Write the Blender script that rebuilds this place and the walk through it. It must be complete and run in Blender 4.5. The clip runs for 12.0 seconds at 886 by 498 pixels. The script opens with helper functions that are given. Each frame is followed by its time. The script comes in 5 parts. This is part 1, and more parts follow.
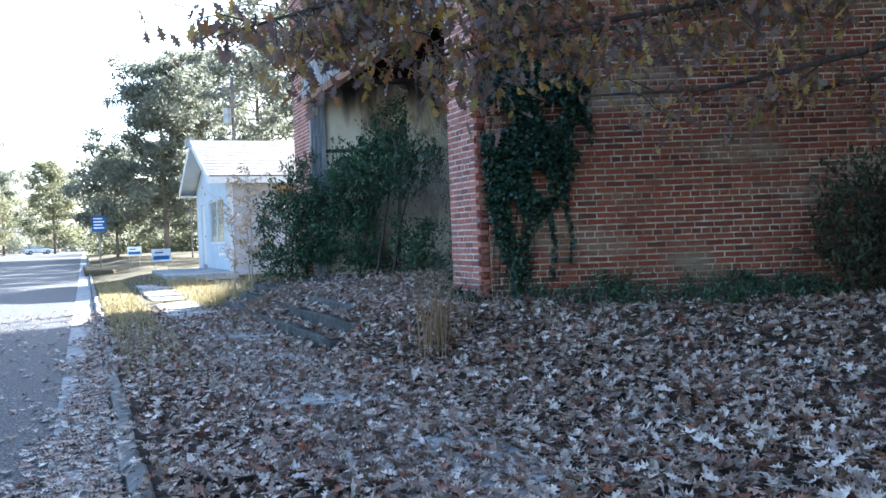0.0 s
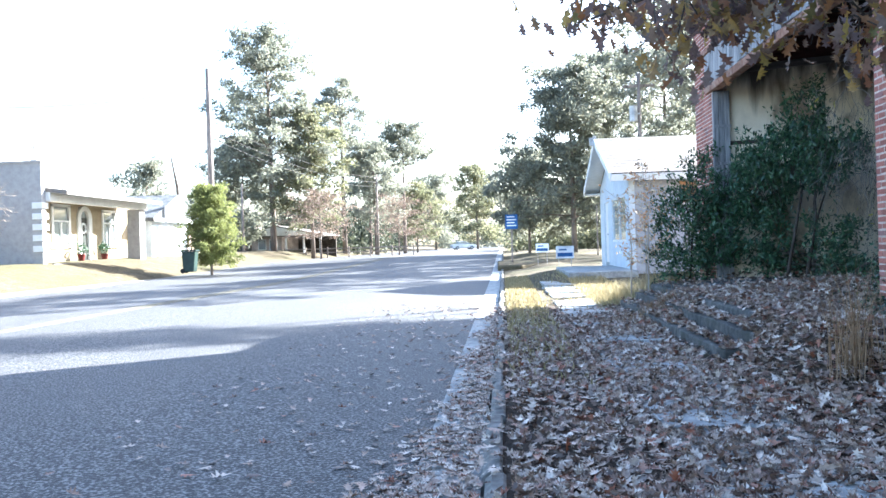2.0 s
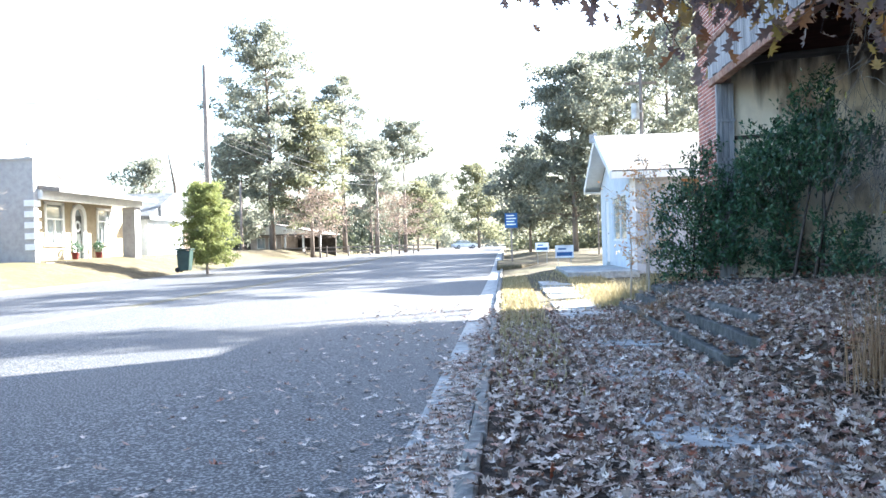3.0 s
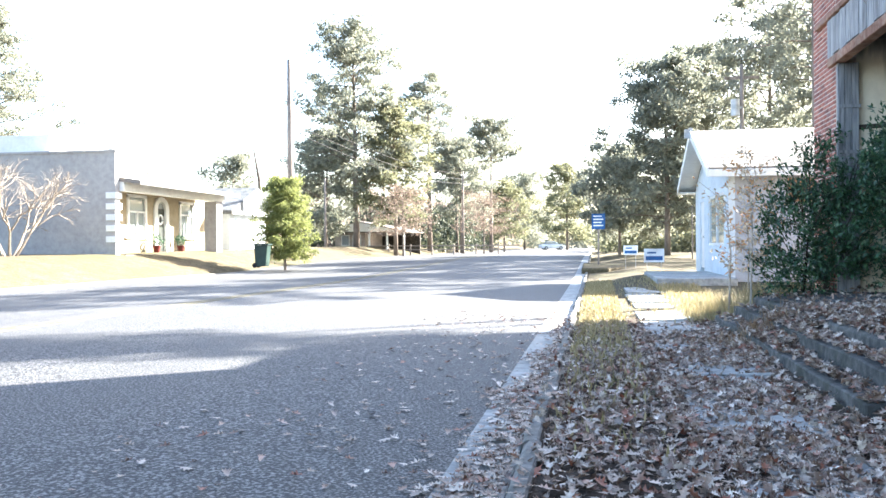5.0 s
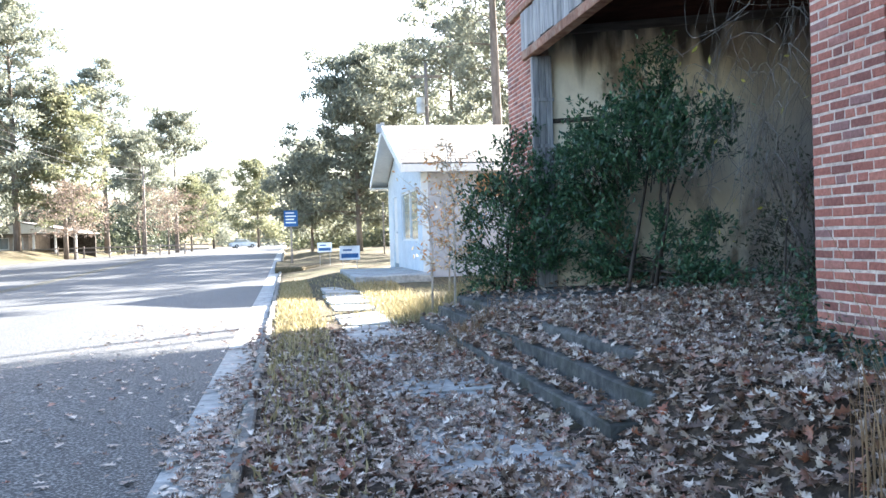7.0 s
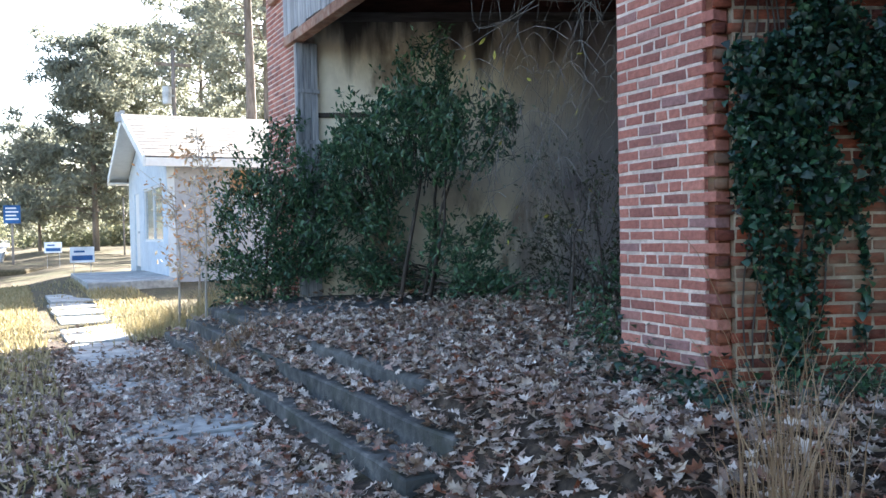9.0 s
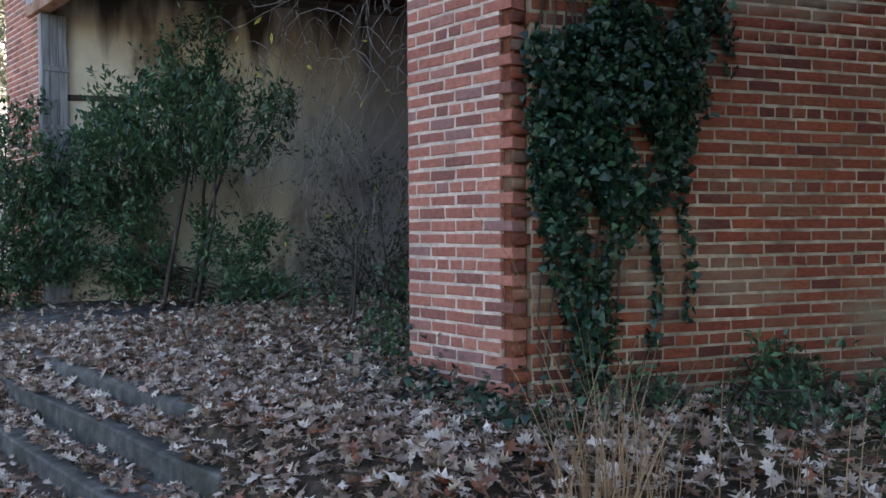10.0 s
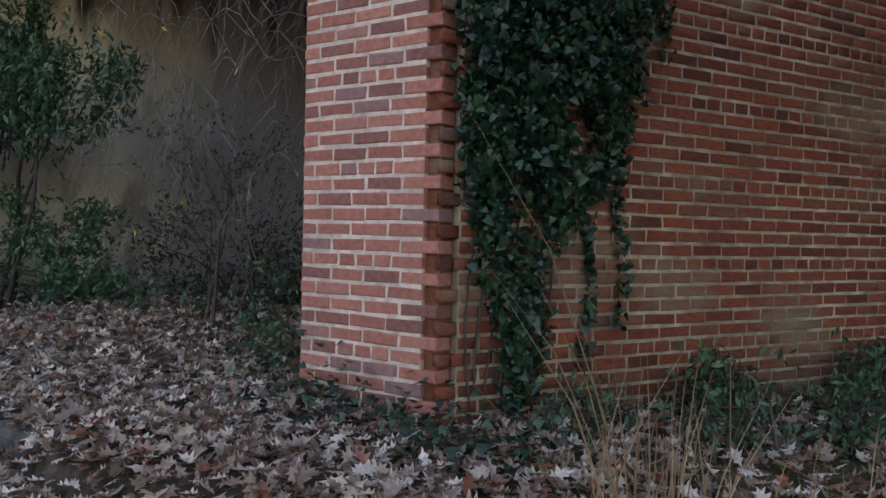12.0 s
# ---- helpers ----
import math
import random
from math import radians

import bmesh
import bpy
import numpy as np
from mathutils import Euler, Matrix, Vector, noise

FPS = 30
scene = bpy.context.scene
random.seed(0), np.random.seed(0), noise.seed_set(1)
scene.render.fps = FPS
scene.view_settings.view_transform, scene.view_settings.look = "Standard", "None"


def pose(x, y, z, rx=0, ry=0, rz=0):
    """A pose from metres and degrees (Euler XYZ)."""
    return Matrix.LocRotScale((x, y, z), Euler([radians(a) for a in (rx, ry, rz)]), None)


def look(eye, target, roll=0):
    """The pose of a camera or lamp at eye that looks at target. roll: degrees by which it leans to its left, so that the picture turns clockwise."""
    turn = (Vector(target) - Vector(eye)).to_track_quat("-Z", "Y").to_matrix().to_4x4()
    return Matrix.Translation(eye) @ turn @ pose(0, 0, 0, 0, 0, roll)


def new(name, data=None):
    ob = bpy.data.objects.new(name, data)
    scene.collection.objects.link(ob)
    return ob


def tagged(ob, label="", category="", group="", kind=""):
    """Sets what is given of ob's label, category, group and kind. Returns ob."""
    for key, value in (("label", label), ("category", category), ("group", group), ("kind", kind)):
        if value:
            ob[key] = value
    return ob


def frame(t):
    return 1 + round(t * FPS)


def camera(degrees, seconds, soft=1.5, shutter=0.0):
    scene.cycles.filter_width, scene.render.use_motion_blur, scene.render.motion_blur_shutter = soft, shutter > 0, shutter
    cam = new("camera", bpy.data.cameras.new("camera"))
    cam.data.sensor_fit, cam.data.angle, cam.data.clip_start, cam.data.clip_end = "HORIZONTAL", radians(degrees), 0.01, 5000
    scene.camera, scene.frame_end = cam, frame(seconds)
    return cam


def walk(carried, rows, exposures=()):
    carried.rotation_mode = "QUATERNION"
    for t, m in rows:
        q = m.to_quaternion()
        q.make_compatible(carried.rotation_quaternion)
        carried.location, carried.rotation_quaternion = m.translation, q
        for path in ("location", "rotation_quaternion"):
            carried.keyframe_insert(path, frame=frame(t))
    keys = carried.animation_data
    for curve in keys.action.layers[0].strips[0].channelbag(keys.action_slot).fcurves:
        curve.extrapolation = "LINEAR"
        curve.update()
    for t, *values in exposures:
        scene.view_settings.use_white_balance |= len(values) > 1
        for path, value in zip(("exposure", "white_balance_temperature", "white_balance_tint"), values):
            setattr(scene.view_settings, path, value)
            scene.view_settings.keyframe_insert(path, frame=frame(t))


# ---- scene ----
cam = camera(54.7, 12.0)
PATH = [
    (0, (-3.989, -8.457, 1.278), (-3.217, -6.613, 1.244), -2.2),
    (0.5, (-3.894, -8.469, 1.286), (-3.487, -6.511, 1.263), -1.9),
    (1, (-3.865, -8.345, 1.305), (-3.505, -6.378, 1.282), -2.0),
    (1.5, (-3.76, -8.21, 1.269), (-3.66, -6.212, 1.256), -2.0),
    (2, (-3.702, -7.979, 1.283), (-3.844, -5.984, 1.276), -1.7),
    (2.5, (-3.659, -7.673, 1.277), (-3.803, -5.678, 1.269), -1.8),
    (3, (-3.57, -7.366, 1.273), (-3.717, -5.371, 1.264), -1.6),
    (4.8, (-3.391, -5.865, 1.266), (-3.718, -3.892, 1.262), -0.6),
    (5, (-3.394, -5.724, 1.274), (-3.746, -3.755, 1.268), -0.4),
    (5.5, (-3.409, -5.361, 1.297), (-3.811, -3.402, 1.289), -0.6),
    (6, (-3.436, -5.01, 1.308), (-3.645, -3.021, 1.295), -1.1),
    (6.5, (-3.459, -4.677, 1.328), (-3.378, -2.678, 1.307), -1.7),
    (7, (-3.454, -4.371, 1.337), (-3.098, -2.403, 1.309), -1.8),
    (7.5, (-3.448, -4.119, 1.351), (-2.827, -2.218, 1.318), -1.3),
    (7.7, (-3.425, -4.008, 1.367), (-2.725, -2.134, 1.33), -1.5),
    (9.3, (-3.215, -3.215, 1.405), (-2.226, -1.477, 1.361), -0.7),
    (9.5, (-3.148, -3.115, 1.403), (-2.07, -1.431, 1.358), -0.4),
    (10, (-3.021, -2.899, 1.41), (-1.695, -1.402, 1.36), -0.4),
    (10.5, (-2.943, -2.698, 1.397), (-1.403, -1.423, 1.346), -0.5),
    (11, (-2.873, -2.513, 1.376), (-1.261, -1.33, 1.331), 0.1),
    (11.5, (-2.841, -2.316, 1.366), (-1.224, -1.141, 1.323), 0.9),
    (12, (-2.844, -2.12, 1.342), (-1.235, -0.933, 1.305), 1.3),
]
EXPOSURES = [(0, 3.06, 5600, 8), (1.5, 3.24, 5600, 9), (2.5, 3.37, 5750, 9.5), (5.5, 3.46, 6250, 10), (7, 3.36, 6150, 10), (9.5, 3.2, 6300, 13), (10.5, 2.98, 7550, 18.5), (12, 2.92, 7700, 20)]
walk(cam, [(t, look(eye, target, roll)) for t, eye, target, roll in PATH], EXPOSURES)

# ---- world and sun ----
SUN_AZ, SUN_EL = radians(50), radians(28)
world = bpy.data.worlds.new("world")
scene.world = world
world.use_nodes = True
wn = world.node_tree.nodes
sky = wn.new("ShaderNodeTexSky")
sky.sky_type, sky.sun_disc = "NISHITA", False
sky.sun_elevation, sky.sun_rotation = SUN_EL, SUN_AZ
sky.air_density, sky.dust_density, sky.ozone_density = 1.0, 2.5, 1.0
world.node_tree.links.new(sky.outputs[0], wn["Background"].inputs[0])
wn["Background"].inputs[1].default_value = 0.07
SUN_DIR = Vector((math.sin(SUN_AZ) * math.cos(SUN_EL), math.cos(SUN_AZ) * math.cos(SUN_EL), math.sin(SUN_EL)))
sun = new("sun", bpy.data.lights.new("sun", "SUN"))
sun.data.energy, sun.data.angle, sun.data.color = 5.0, radians(0.6), (1.0, 0.93, 0.82)
sun.matrix_basis = look(SUN_DIR * 60, (0, 0, 0))

# ---- helpers of this scene ----
RNG = np.random.default_rng(7)


def whole(ob):
    """The pose of an object in the world, from its own basis and its parents'."""
    m = ob.matrix_basis.copy()
    while ob.parent:
        m = ob.parent.matrix_basis @ ob.matrix_parent_inverse @ m
        ob = ob.parent
    return m


def under(ob, parent):
    ob.parent = parent
    ob.matrix_parent_inverse = whole(parent).inverted()
    return ob


def part(name, bm, material, parent=None, label="", smooth=False, bevel=0.0):
    """Links a bmesh as one mesh object, under a thing or a part if one is given."""
    if bevel:
        bmesh.ops.bevel(bm, geom=bm.edges[:], offset=bevel, segments=1, affect="EDGES")
    bmesh.ops.recalc_face_normals(bm, faces=bm.faces[:])
    me = bpy.data.meshes.new(name)
    bm.to_mesh(me)
    bm.free()
    me.materials.append(material)
    if smooth:
        me.polygons.foreach_set("use_smooth", [True] * len(me.polygons))
    ob = new(name, me)
    if parent:
        under(ob, parent)
    if label:
        ob["label"] = label
    if name in ("stemwork", "branchwork"):
        ob["kind"] = "stuff"
    return ob


def thing(name, place, label, category, group="", kind=""):
    ob = new(name)
    ob.matrix_basis = pose(*place)
    return tagged(ob, label, category, group, kind)


def box(bm, x0, x1, y0, y1, z0, z1, m=None):
    v = [bm.verts.new((m @ Vector(c)) if m else c) for c in
         ((x0, y0, z0), (x1, y0, z0), (x1, y1, z0), (x0, y1, z0), (x0, y0, z1), (x1, y0, z1), (x1, y1, z1), (x0, y1, z1))]
    for f in ((3, 2, 1, 0), (4, 5, 6, 7), (0, 1, 5, 4), (1, 2, 6, 5), (2, 3, 7, 6), (3, 0, 4, 7)):
        bm.faces.new([v[i] for i in f])
    return bm


def cuboid(*a, m=None):
    return box(bmesh.new(), *a, m=m)


def prism(bm, profile, axis, a, b):
    """A profile of 2D points carried along an axis from a to b."""
    def put(p, c):
        return {"x": (c, p[0], p[1]), "y": (p[0], c, p[1]), "z": (p[0], p[1], c)}[axis]
    lo, hi = [bm.verts.new(put(p, a)) for p in profile], [bm.verts.new(put(p, b)) for p in profile]
    n = len(profile)
    bm.faces.new(lo), bm.faces.new(hi[::-1])
    for i in range(n):
        bm.faces.new((lo[i], lo[(i + 1) % n], hi[(i + 1) % n], hi[i]))
    return bm


def tube(bm, points, radii, sides=7):
    """A limb through points, with a radius at each."""
    rings = []
    pts = [Vector(p) for p in points]
    for i, p in enumerate(pts):
        d = (pts[min(i + 1, len(pts) - 1)] - pts[max(i - 1, 0)]).normalized()
        u = d.cross(Vector((0.31, 0.2, 0.93)) if abs(d.z) < 0.9 else Vector((1, 0, 0))).normalized()
        w = d.cross(u)
        rings.append([bm.verts.new(p + radii[i] * (math.cos(a) * u + math.sin(a) * w)) for a in (2 * math.pi * k / sides for k in range(sides))])
    for r, s in zip(rings, rings[1:]):
        for k in range(sides):
            bm.faces.new((r[k], r[(k + 1) % sides], s[(k + 1) % sides], s[k]))
    bm.faces.new(rings[0][::-1]), bm.faces.new(rings[-1])
    return bm


def np_object(name, verts, faces, material, parent=None, smooth=False):
    """An object from arrays: verts (n, 3), faces (m, k)."""
    me = bpy.data.meshes.new(name)
    verts, faces = np.asarray(verts, np.float32), np.asarray(faces, np.int32)
    me.vertices.add(len(verts))
    me.vertices.foreach_set("co", verts.ravel())
    me.loops.add(faces.size)
    me.loops.foreach_set("vertex_index", faces.ravel())
    me.polygons.add(len(faces))
    me.polygons.foreach_set("loop_start", np.arange(0, faces.size, faces.shape[1], dtype=np.int32))
    me.update(calc_edges=True)
    me.validate()
    me.materials.append(material)
    if smooth:
        me.polygons.foreach_set("use_smooth", [True] * len(me.polygons))
    ob = new(name, me)
    if parent:
        under(ob, parent)
    return ob


def turns(yaw, tilt, spin):
    """Rotation matrices (n, 3, 3): spin about z, tilt about x, yaw about z."""
    def rz(a):
        c, s, o, l = np.cos(a), np.sin(a), np.zeros_like(a), np.ones_like(a)
        return np.stack([np.stack([c, -s, o], -1), np.stack([s, c, o], -1), np.stack([o, o, l], -1)], -2)
    c, s, o, l = np.cos(tilt), np.sin(tilt), np.zeros_like(tilt), np.ones_like(tilt)
    rx = np.stack([np.stack([l, o, o], -1), np.stack([o, c, -s], -1), np.stack([o, s, c], -1)], -2)
    return rz(yaw) @ rx @ rz(spin)


def strew(name, shape, place, turn, size, material, parent=None):
    """Many copies of a small shape (verts, faces), joined."""
    v, f = np.array(shape[0], float), np.array(shape[1])
    n = len(place)
    verts = np.einsum("nij,vj->nvi", turn, v) * np.reshape(size, (-1, 1, 1)) + np.asarray(place)[:, None]
    faces = f[None] + (np.arange(n) * len(v))[:, None, None]
    return np_object(name, verts.reshape(-1, 3), faces.reshape(-1, f.shape[1]), material, parent)


def any_turn(n):
    return turns(RNG.uniform(0, 6.28, n), np.arccos(RNG.uniform(-1, 1, n)), RNG.uniform(0, 6.28, n))


# small leaf shapes
def oak_shape(curl):
    verts = [(0, -0.6, 0.05 * curl), (0, 0.56, 0.12 * curl)]
    for side in (-1, 1):
        verts += [(side * w, y, curl * (w * w * 2 + 0.25 * y * y)) for w, y in ((0.06, -0.28), (0.12, -0.02), (0.11, 0.24), (0.07, 0.4))]
    for side in (-1, 1):
        verts += [(side * w, y + 0.03 * side, curl * (w * w * 2 + 0.2 * y * y)) for w, y in ((0.2, -0.18), (0.33, 0.16), (0.26, 0.43))]
    faces = [(0, 6, 2), (5, 9, 1)]
    for k in (0, 1, 2):
        faces += [(2 + k, 6 + k, 7 + k), (2 + k, 7 + k, 3 + k), (2 + k, 3 + k, 10 + k), (7 + k, 6 + k, 13 + k)]
    return verts, faces


OAK = [oak_shape(c) for c in (0.7, -0.5, 1.3)]
LANCE = ([(0, -0.5, 0), (0.2, 0, 0.06), (0, 0.5, 0), (-0.2, 0, 0.06), (0, 0, -0.03)], [(0, 1, 4), (1, 2, 4), (2, 3, 4), (3, 0, 4)])
IVY = ([(0, -0.35, 0), (0.42, -0.3, 0.05), (0.3, 0.05, 0.02), (0, 0.55, -0.05), (-0.3, 0.05, 0.02), (-0.42, -0.3, 0.05), (0, 0, 0.08)],
       [(0, 1, 6), (1, 2, 6), (2, 3, 6), (3, 4, 6), (4, 5, 6), (5, 0, 6)])
TUFT = ([(-0.09, 0, 0), (0.09, 0, 0), (0.16, 0.5, 0.03), (0, 1, 0), (-0.16, 0.5, -0.03)], [(0, 1, 2), (0, 2, 4), (4, 2, 3)])


# ---- materials ----
def material(name, cols, scale=8.0, rough=0.85, bump=0.2, bump_scale=None, vary=None, amount=0.35, stretch=(1, 1, 1), metal=0.0,
             stain=None, stain_scale=0.6, stain_range=(0.5, 0.7), thin=0.0, gloss=0.3, sharp=None, inner_grey=None, seep=None):
    """Colours over a ramp by grain or, with vary ('object' or 'island'), piece by piece; a second, broader grain; stains; relief."""
    mt = bpy.data.materials.new(name)
    mt.use_nodes = True
    nt = mt.node_tree
    n, l = nt.nodes, nt.links
    bsdf = n["Principled BSDF"]
    bsdf.inputs["Roughness"].default_value, bsdf.inputs["Metallic"].default_value = rough, metal
    bsdf.inputs["Specular IOR Level"].default_value = gloss
    co = n.new("ShaderNodeNewGeometry")
    mp = n.new("ShaderNodeMapping")
    mp.inputs["Scale"].default_value = stretch
    l.new(co.outputs["Position"], mp.inputs[0])

    def grain(s, detail=5.0):
        t = n.new("ShaderNodeTexNoise")
        t.inputs["Scale"].default_value, t.inputs["Detail"].default_value, t.inputs["Roughness"].default_value = s, detail, 0.6
        l.new(mp.outputs[0], t.inputs["Vector"])
        return t
    fine = grain(scale)
    ramp = n.new("ShaderNodeValToRGB")
    while len(ramp.color_ramp.elements) < len(cols):
        ramp.color_ramp.elements.new(0.5)
    lo, hi = sharp or ((0.03, 0.97) if vary else (0.3, 0.7))
    for i, (e, c) in enumerate(zip(ramp.color_ramp.elements, cols)):
        e.position, e.color = lo + (hi - lo) * i / max(1, len(cols) - 1), (*c, 1)
    if vary:
        src = n.new("ShaderNodeObjectInfo").outputs["Random"] if vary == "object" else co.outputs["Random Per Island"]
        l.new(src, ramp.inputs[0])
    else:
        l.new(fine.outputs[0], ramp.inputs[0])
    broad = grain(scale * 0.17 if not vary else scale, 4.0)
    mul = n.new("ShaderNodeMapRange")
    mul.inputs[1].default_value, mul.inputs[2].default_value = 0.3, 0.7
    mul.inputs[3].default_value, mul.inputs[4].default_value = 1 - amount, 1 + amount
    l.new(broad.outputs[0], mul.inputs[0])
    mix = n.new("ShaderNodeVectorMath")
    mix.operation = "SCALE"
    l.new(ramp.outputs[0], mix.inputs[0]), l.new(mul.outputs[0], mix.inputs["Scale"])
    out = mix.outputs[0]
    if stain:
        st = grain(stain_scale, 6.0)
        rg = n.new("ShaderNodeMapRange")
        rg.inputs[1].default_value, rg.inputs[2].default_value = stain_range
        rg.inputs[4].default_value = 0.85
        l.new(st.outputs[0], rg.inputs[0])
        mx = n.new("ShaderNodeMix")
        mx.data_type = "RGBA"
        mx.inputs["B"].default_value = (*stain, 1)
        l.new(rg.outputs[0], mx.inputs["Factor"]), l.new(out, mx.inputs["A"])
        out = mx.outputs["Result"]
    if inner_grey:
        # a second tone towards low y, with a ragged edge
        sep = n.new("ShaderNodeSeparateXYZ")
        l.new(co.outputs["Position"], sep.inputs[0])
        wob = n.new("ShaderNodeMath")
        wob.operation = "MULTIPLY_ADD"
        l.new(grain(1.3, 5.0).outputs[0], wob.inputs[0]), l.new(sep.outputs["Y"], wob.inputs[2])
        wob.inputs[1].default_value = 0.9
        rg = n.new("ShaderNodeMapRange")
        rg.inputs[1].default_value, rg.inputs[2].default_value, rg.inputs[4].default_value = inner_grey[0], inner_grey[1], 0.88
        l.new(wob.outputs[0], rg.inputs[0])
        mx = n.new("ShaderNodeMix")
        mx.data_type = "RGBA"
        mx.inputs["B"].default_value = (*inner_grey[2], 1)
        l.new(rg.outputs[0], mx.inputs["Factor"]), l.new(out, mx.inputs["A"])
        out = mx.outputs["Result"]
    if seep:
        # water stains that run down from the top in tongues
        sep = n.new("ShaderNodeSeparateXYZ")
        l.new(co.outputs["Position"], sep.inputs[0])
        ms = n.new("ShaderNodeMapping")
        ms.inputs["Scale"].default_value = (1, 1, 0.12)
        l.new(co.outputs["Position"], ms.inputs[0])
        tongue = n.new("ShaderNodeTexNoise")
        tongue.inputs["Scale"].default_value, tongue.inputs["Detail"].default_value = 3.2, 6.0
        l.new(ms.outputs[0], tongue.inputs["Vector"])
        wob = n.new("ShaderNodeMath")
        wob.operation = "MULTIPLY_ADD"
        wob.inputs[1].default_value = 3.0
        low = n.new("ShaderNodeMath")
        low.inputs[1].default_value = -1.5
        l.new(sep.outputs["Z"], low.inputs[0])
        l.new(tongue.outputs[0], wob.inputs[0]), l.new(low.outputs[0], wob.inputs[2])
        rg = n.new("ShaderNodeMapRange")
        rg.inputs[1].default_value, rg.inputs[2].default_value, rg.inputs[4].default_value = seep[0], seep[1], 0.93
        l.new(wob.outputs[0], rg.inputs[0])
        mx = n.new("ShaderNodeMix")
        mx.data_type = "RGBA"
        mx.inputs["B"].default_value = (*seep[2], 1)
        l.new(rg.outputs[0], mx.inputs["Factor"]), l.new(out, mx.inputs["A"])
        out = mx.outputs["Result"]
    l.new(out, bsdf.inputs["Base Color"])
    if bump:
        bp = n.new("ShaderNodeBump")
        bp.inputs["Strength"].default_value, bp.inputs["Distance"].default_value = bump, 0.02
        l.new(grain(bump_scale or scale * 2.5, 6.0).outputs[0], bp.inputs["Height"])
        l.new(bp.outputs[0], bsdf.inputs["Normal"])
    if thin:
        tr = n.new("ShaderNodeBsdfTranslucent")
        l.new(out, tr.inputs[0])
        ms = n.new("ShaderNodeMixShader")
        ms.inputs[0].default_value = thin
        l.new(bsdf.outputs[0], ms.inputs[1]), l.new(tr.outputs[0], ms.inputs[2])
        l.new(ms.outputs[0], n["Material Output"].inputs[0])
    return mt


ASPHALT = material("asphalt", [(0.013, 0.014, 0.016), (0.044, 0.046, 0.049), (0.22, 0.222, 0.225)], 45, 0.65, 1.0, 40, amount=0.2, gloss=0.5, sharp=(0.43, 0.6))
CONCRETE = material("old_concrete", [(0.132, 0.129, 0.123), (0.202, 0.198, 0.185), (0.282, 0.273, 0.255)], 14, 0.92, 0.5, 40, amount=0.3, stain=(0.12, 0.115, 0.1), stain_scale=1.6)
PALE_CONCRETE = material("pale_worn_concrete", [(0.24, 0.248, 0.244), (0.35, 0.36, 0.352), (0.45, 0.458, 0.445)], 9, 0.9, 0.4, 45, amount=0.25, stain=(0.15, 0.14, 0.12), stain_scale=1.4, stain_range=(0.55, 0.7))
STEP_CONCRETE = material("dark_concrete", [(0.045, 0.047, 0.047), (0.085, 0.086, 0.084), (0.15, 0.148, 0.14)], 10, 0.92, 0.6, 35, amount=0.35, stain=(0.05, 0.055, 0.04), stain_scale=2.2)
SOIL = material("leaf_litter_soil", [(0.022, 0.016, 0.012), (0.05, 0.037, 0.027), (0.1, 0.072, 0.05)], 22, 0.95, 0.9, 30, amount=0.35, stain=(0.12, 0.13, 0.05), stain_scale=0.35, stain_range=(0.55, 0.75))
GRASS_GROUND = material("dry_lawn", [(0.05, 0.042, 0.022), (0.092, 0.073, 0.04), (0.13, 0.104, 0.06)], 9, 0.95, 0.8, 40, amount=0.35, stain=(0.075, 0.08, 0.03), stain_scale=0.25)
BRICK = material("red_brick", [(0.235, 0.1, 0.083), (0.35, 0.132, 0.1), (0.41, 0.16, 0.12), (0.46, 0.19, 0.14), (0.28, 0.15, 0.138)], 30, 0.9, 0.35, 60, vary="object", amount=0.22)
# browner worn brick, its colour also lowered for the oak's shade
SIDE_BRICK = material("weathered_shaded_brick", [(0.111, 0.0366, 0.0254), (0.183, 0.0466, 0.0267), (0.224, 0.0599, 0.0317), (0.183, 0.0699, 0.038), (0.255, 0.0666, 0.033)], 26, 0.92, 0.4, 55, vary="object", amount=0.28,
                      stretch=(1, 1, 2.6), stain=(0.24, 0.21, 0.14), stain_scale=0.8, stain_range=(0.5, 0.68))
SIDE_BRICK_FAR = material("weathered_shaded_brick_far", [(0.111, 0.0366, 0.0254), (0.183, 0.0466, 0.0267), (0.224, 0.0599, 0.0317), (0.183, 0.0699, 0.038), (0.255, 0.0666, 0.033)], 26, 0.92, 0.4, 55, vary="island", amount=0.28,
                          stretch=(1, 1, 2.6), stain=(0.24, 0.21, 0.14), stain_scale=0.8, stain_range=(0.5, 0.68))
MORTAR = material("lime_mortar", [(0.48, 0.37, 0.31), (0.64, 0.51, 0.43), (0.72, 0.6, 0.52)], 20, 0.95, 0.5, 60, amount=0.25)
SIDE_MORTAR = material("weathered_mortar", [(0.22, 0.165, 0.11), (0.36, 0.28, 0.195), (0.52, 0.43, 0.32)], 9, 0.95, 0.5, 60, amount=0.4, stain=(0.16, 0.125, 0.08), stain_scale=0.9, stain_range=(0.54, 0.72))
PLASTER = material("stained_plaster", [(0.58, 0.49, 0.37), (0.76, 0.66, 0.5), (0.84, 0.76, 0.61)], 1.8, 0.93, 0.3, 20, amount=0.22, stretch=(1, 1, 0.55), stain=(0.2, 0.14, 0.095), stain_scale=1.5, stain_range=(0.53, 0.64), inner_grey=(6.9, 6.45, (0.29, 0.262, 0.285)), seep=(3.72, 4.22, (0.05, 0.042, 0.04)))
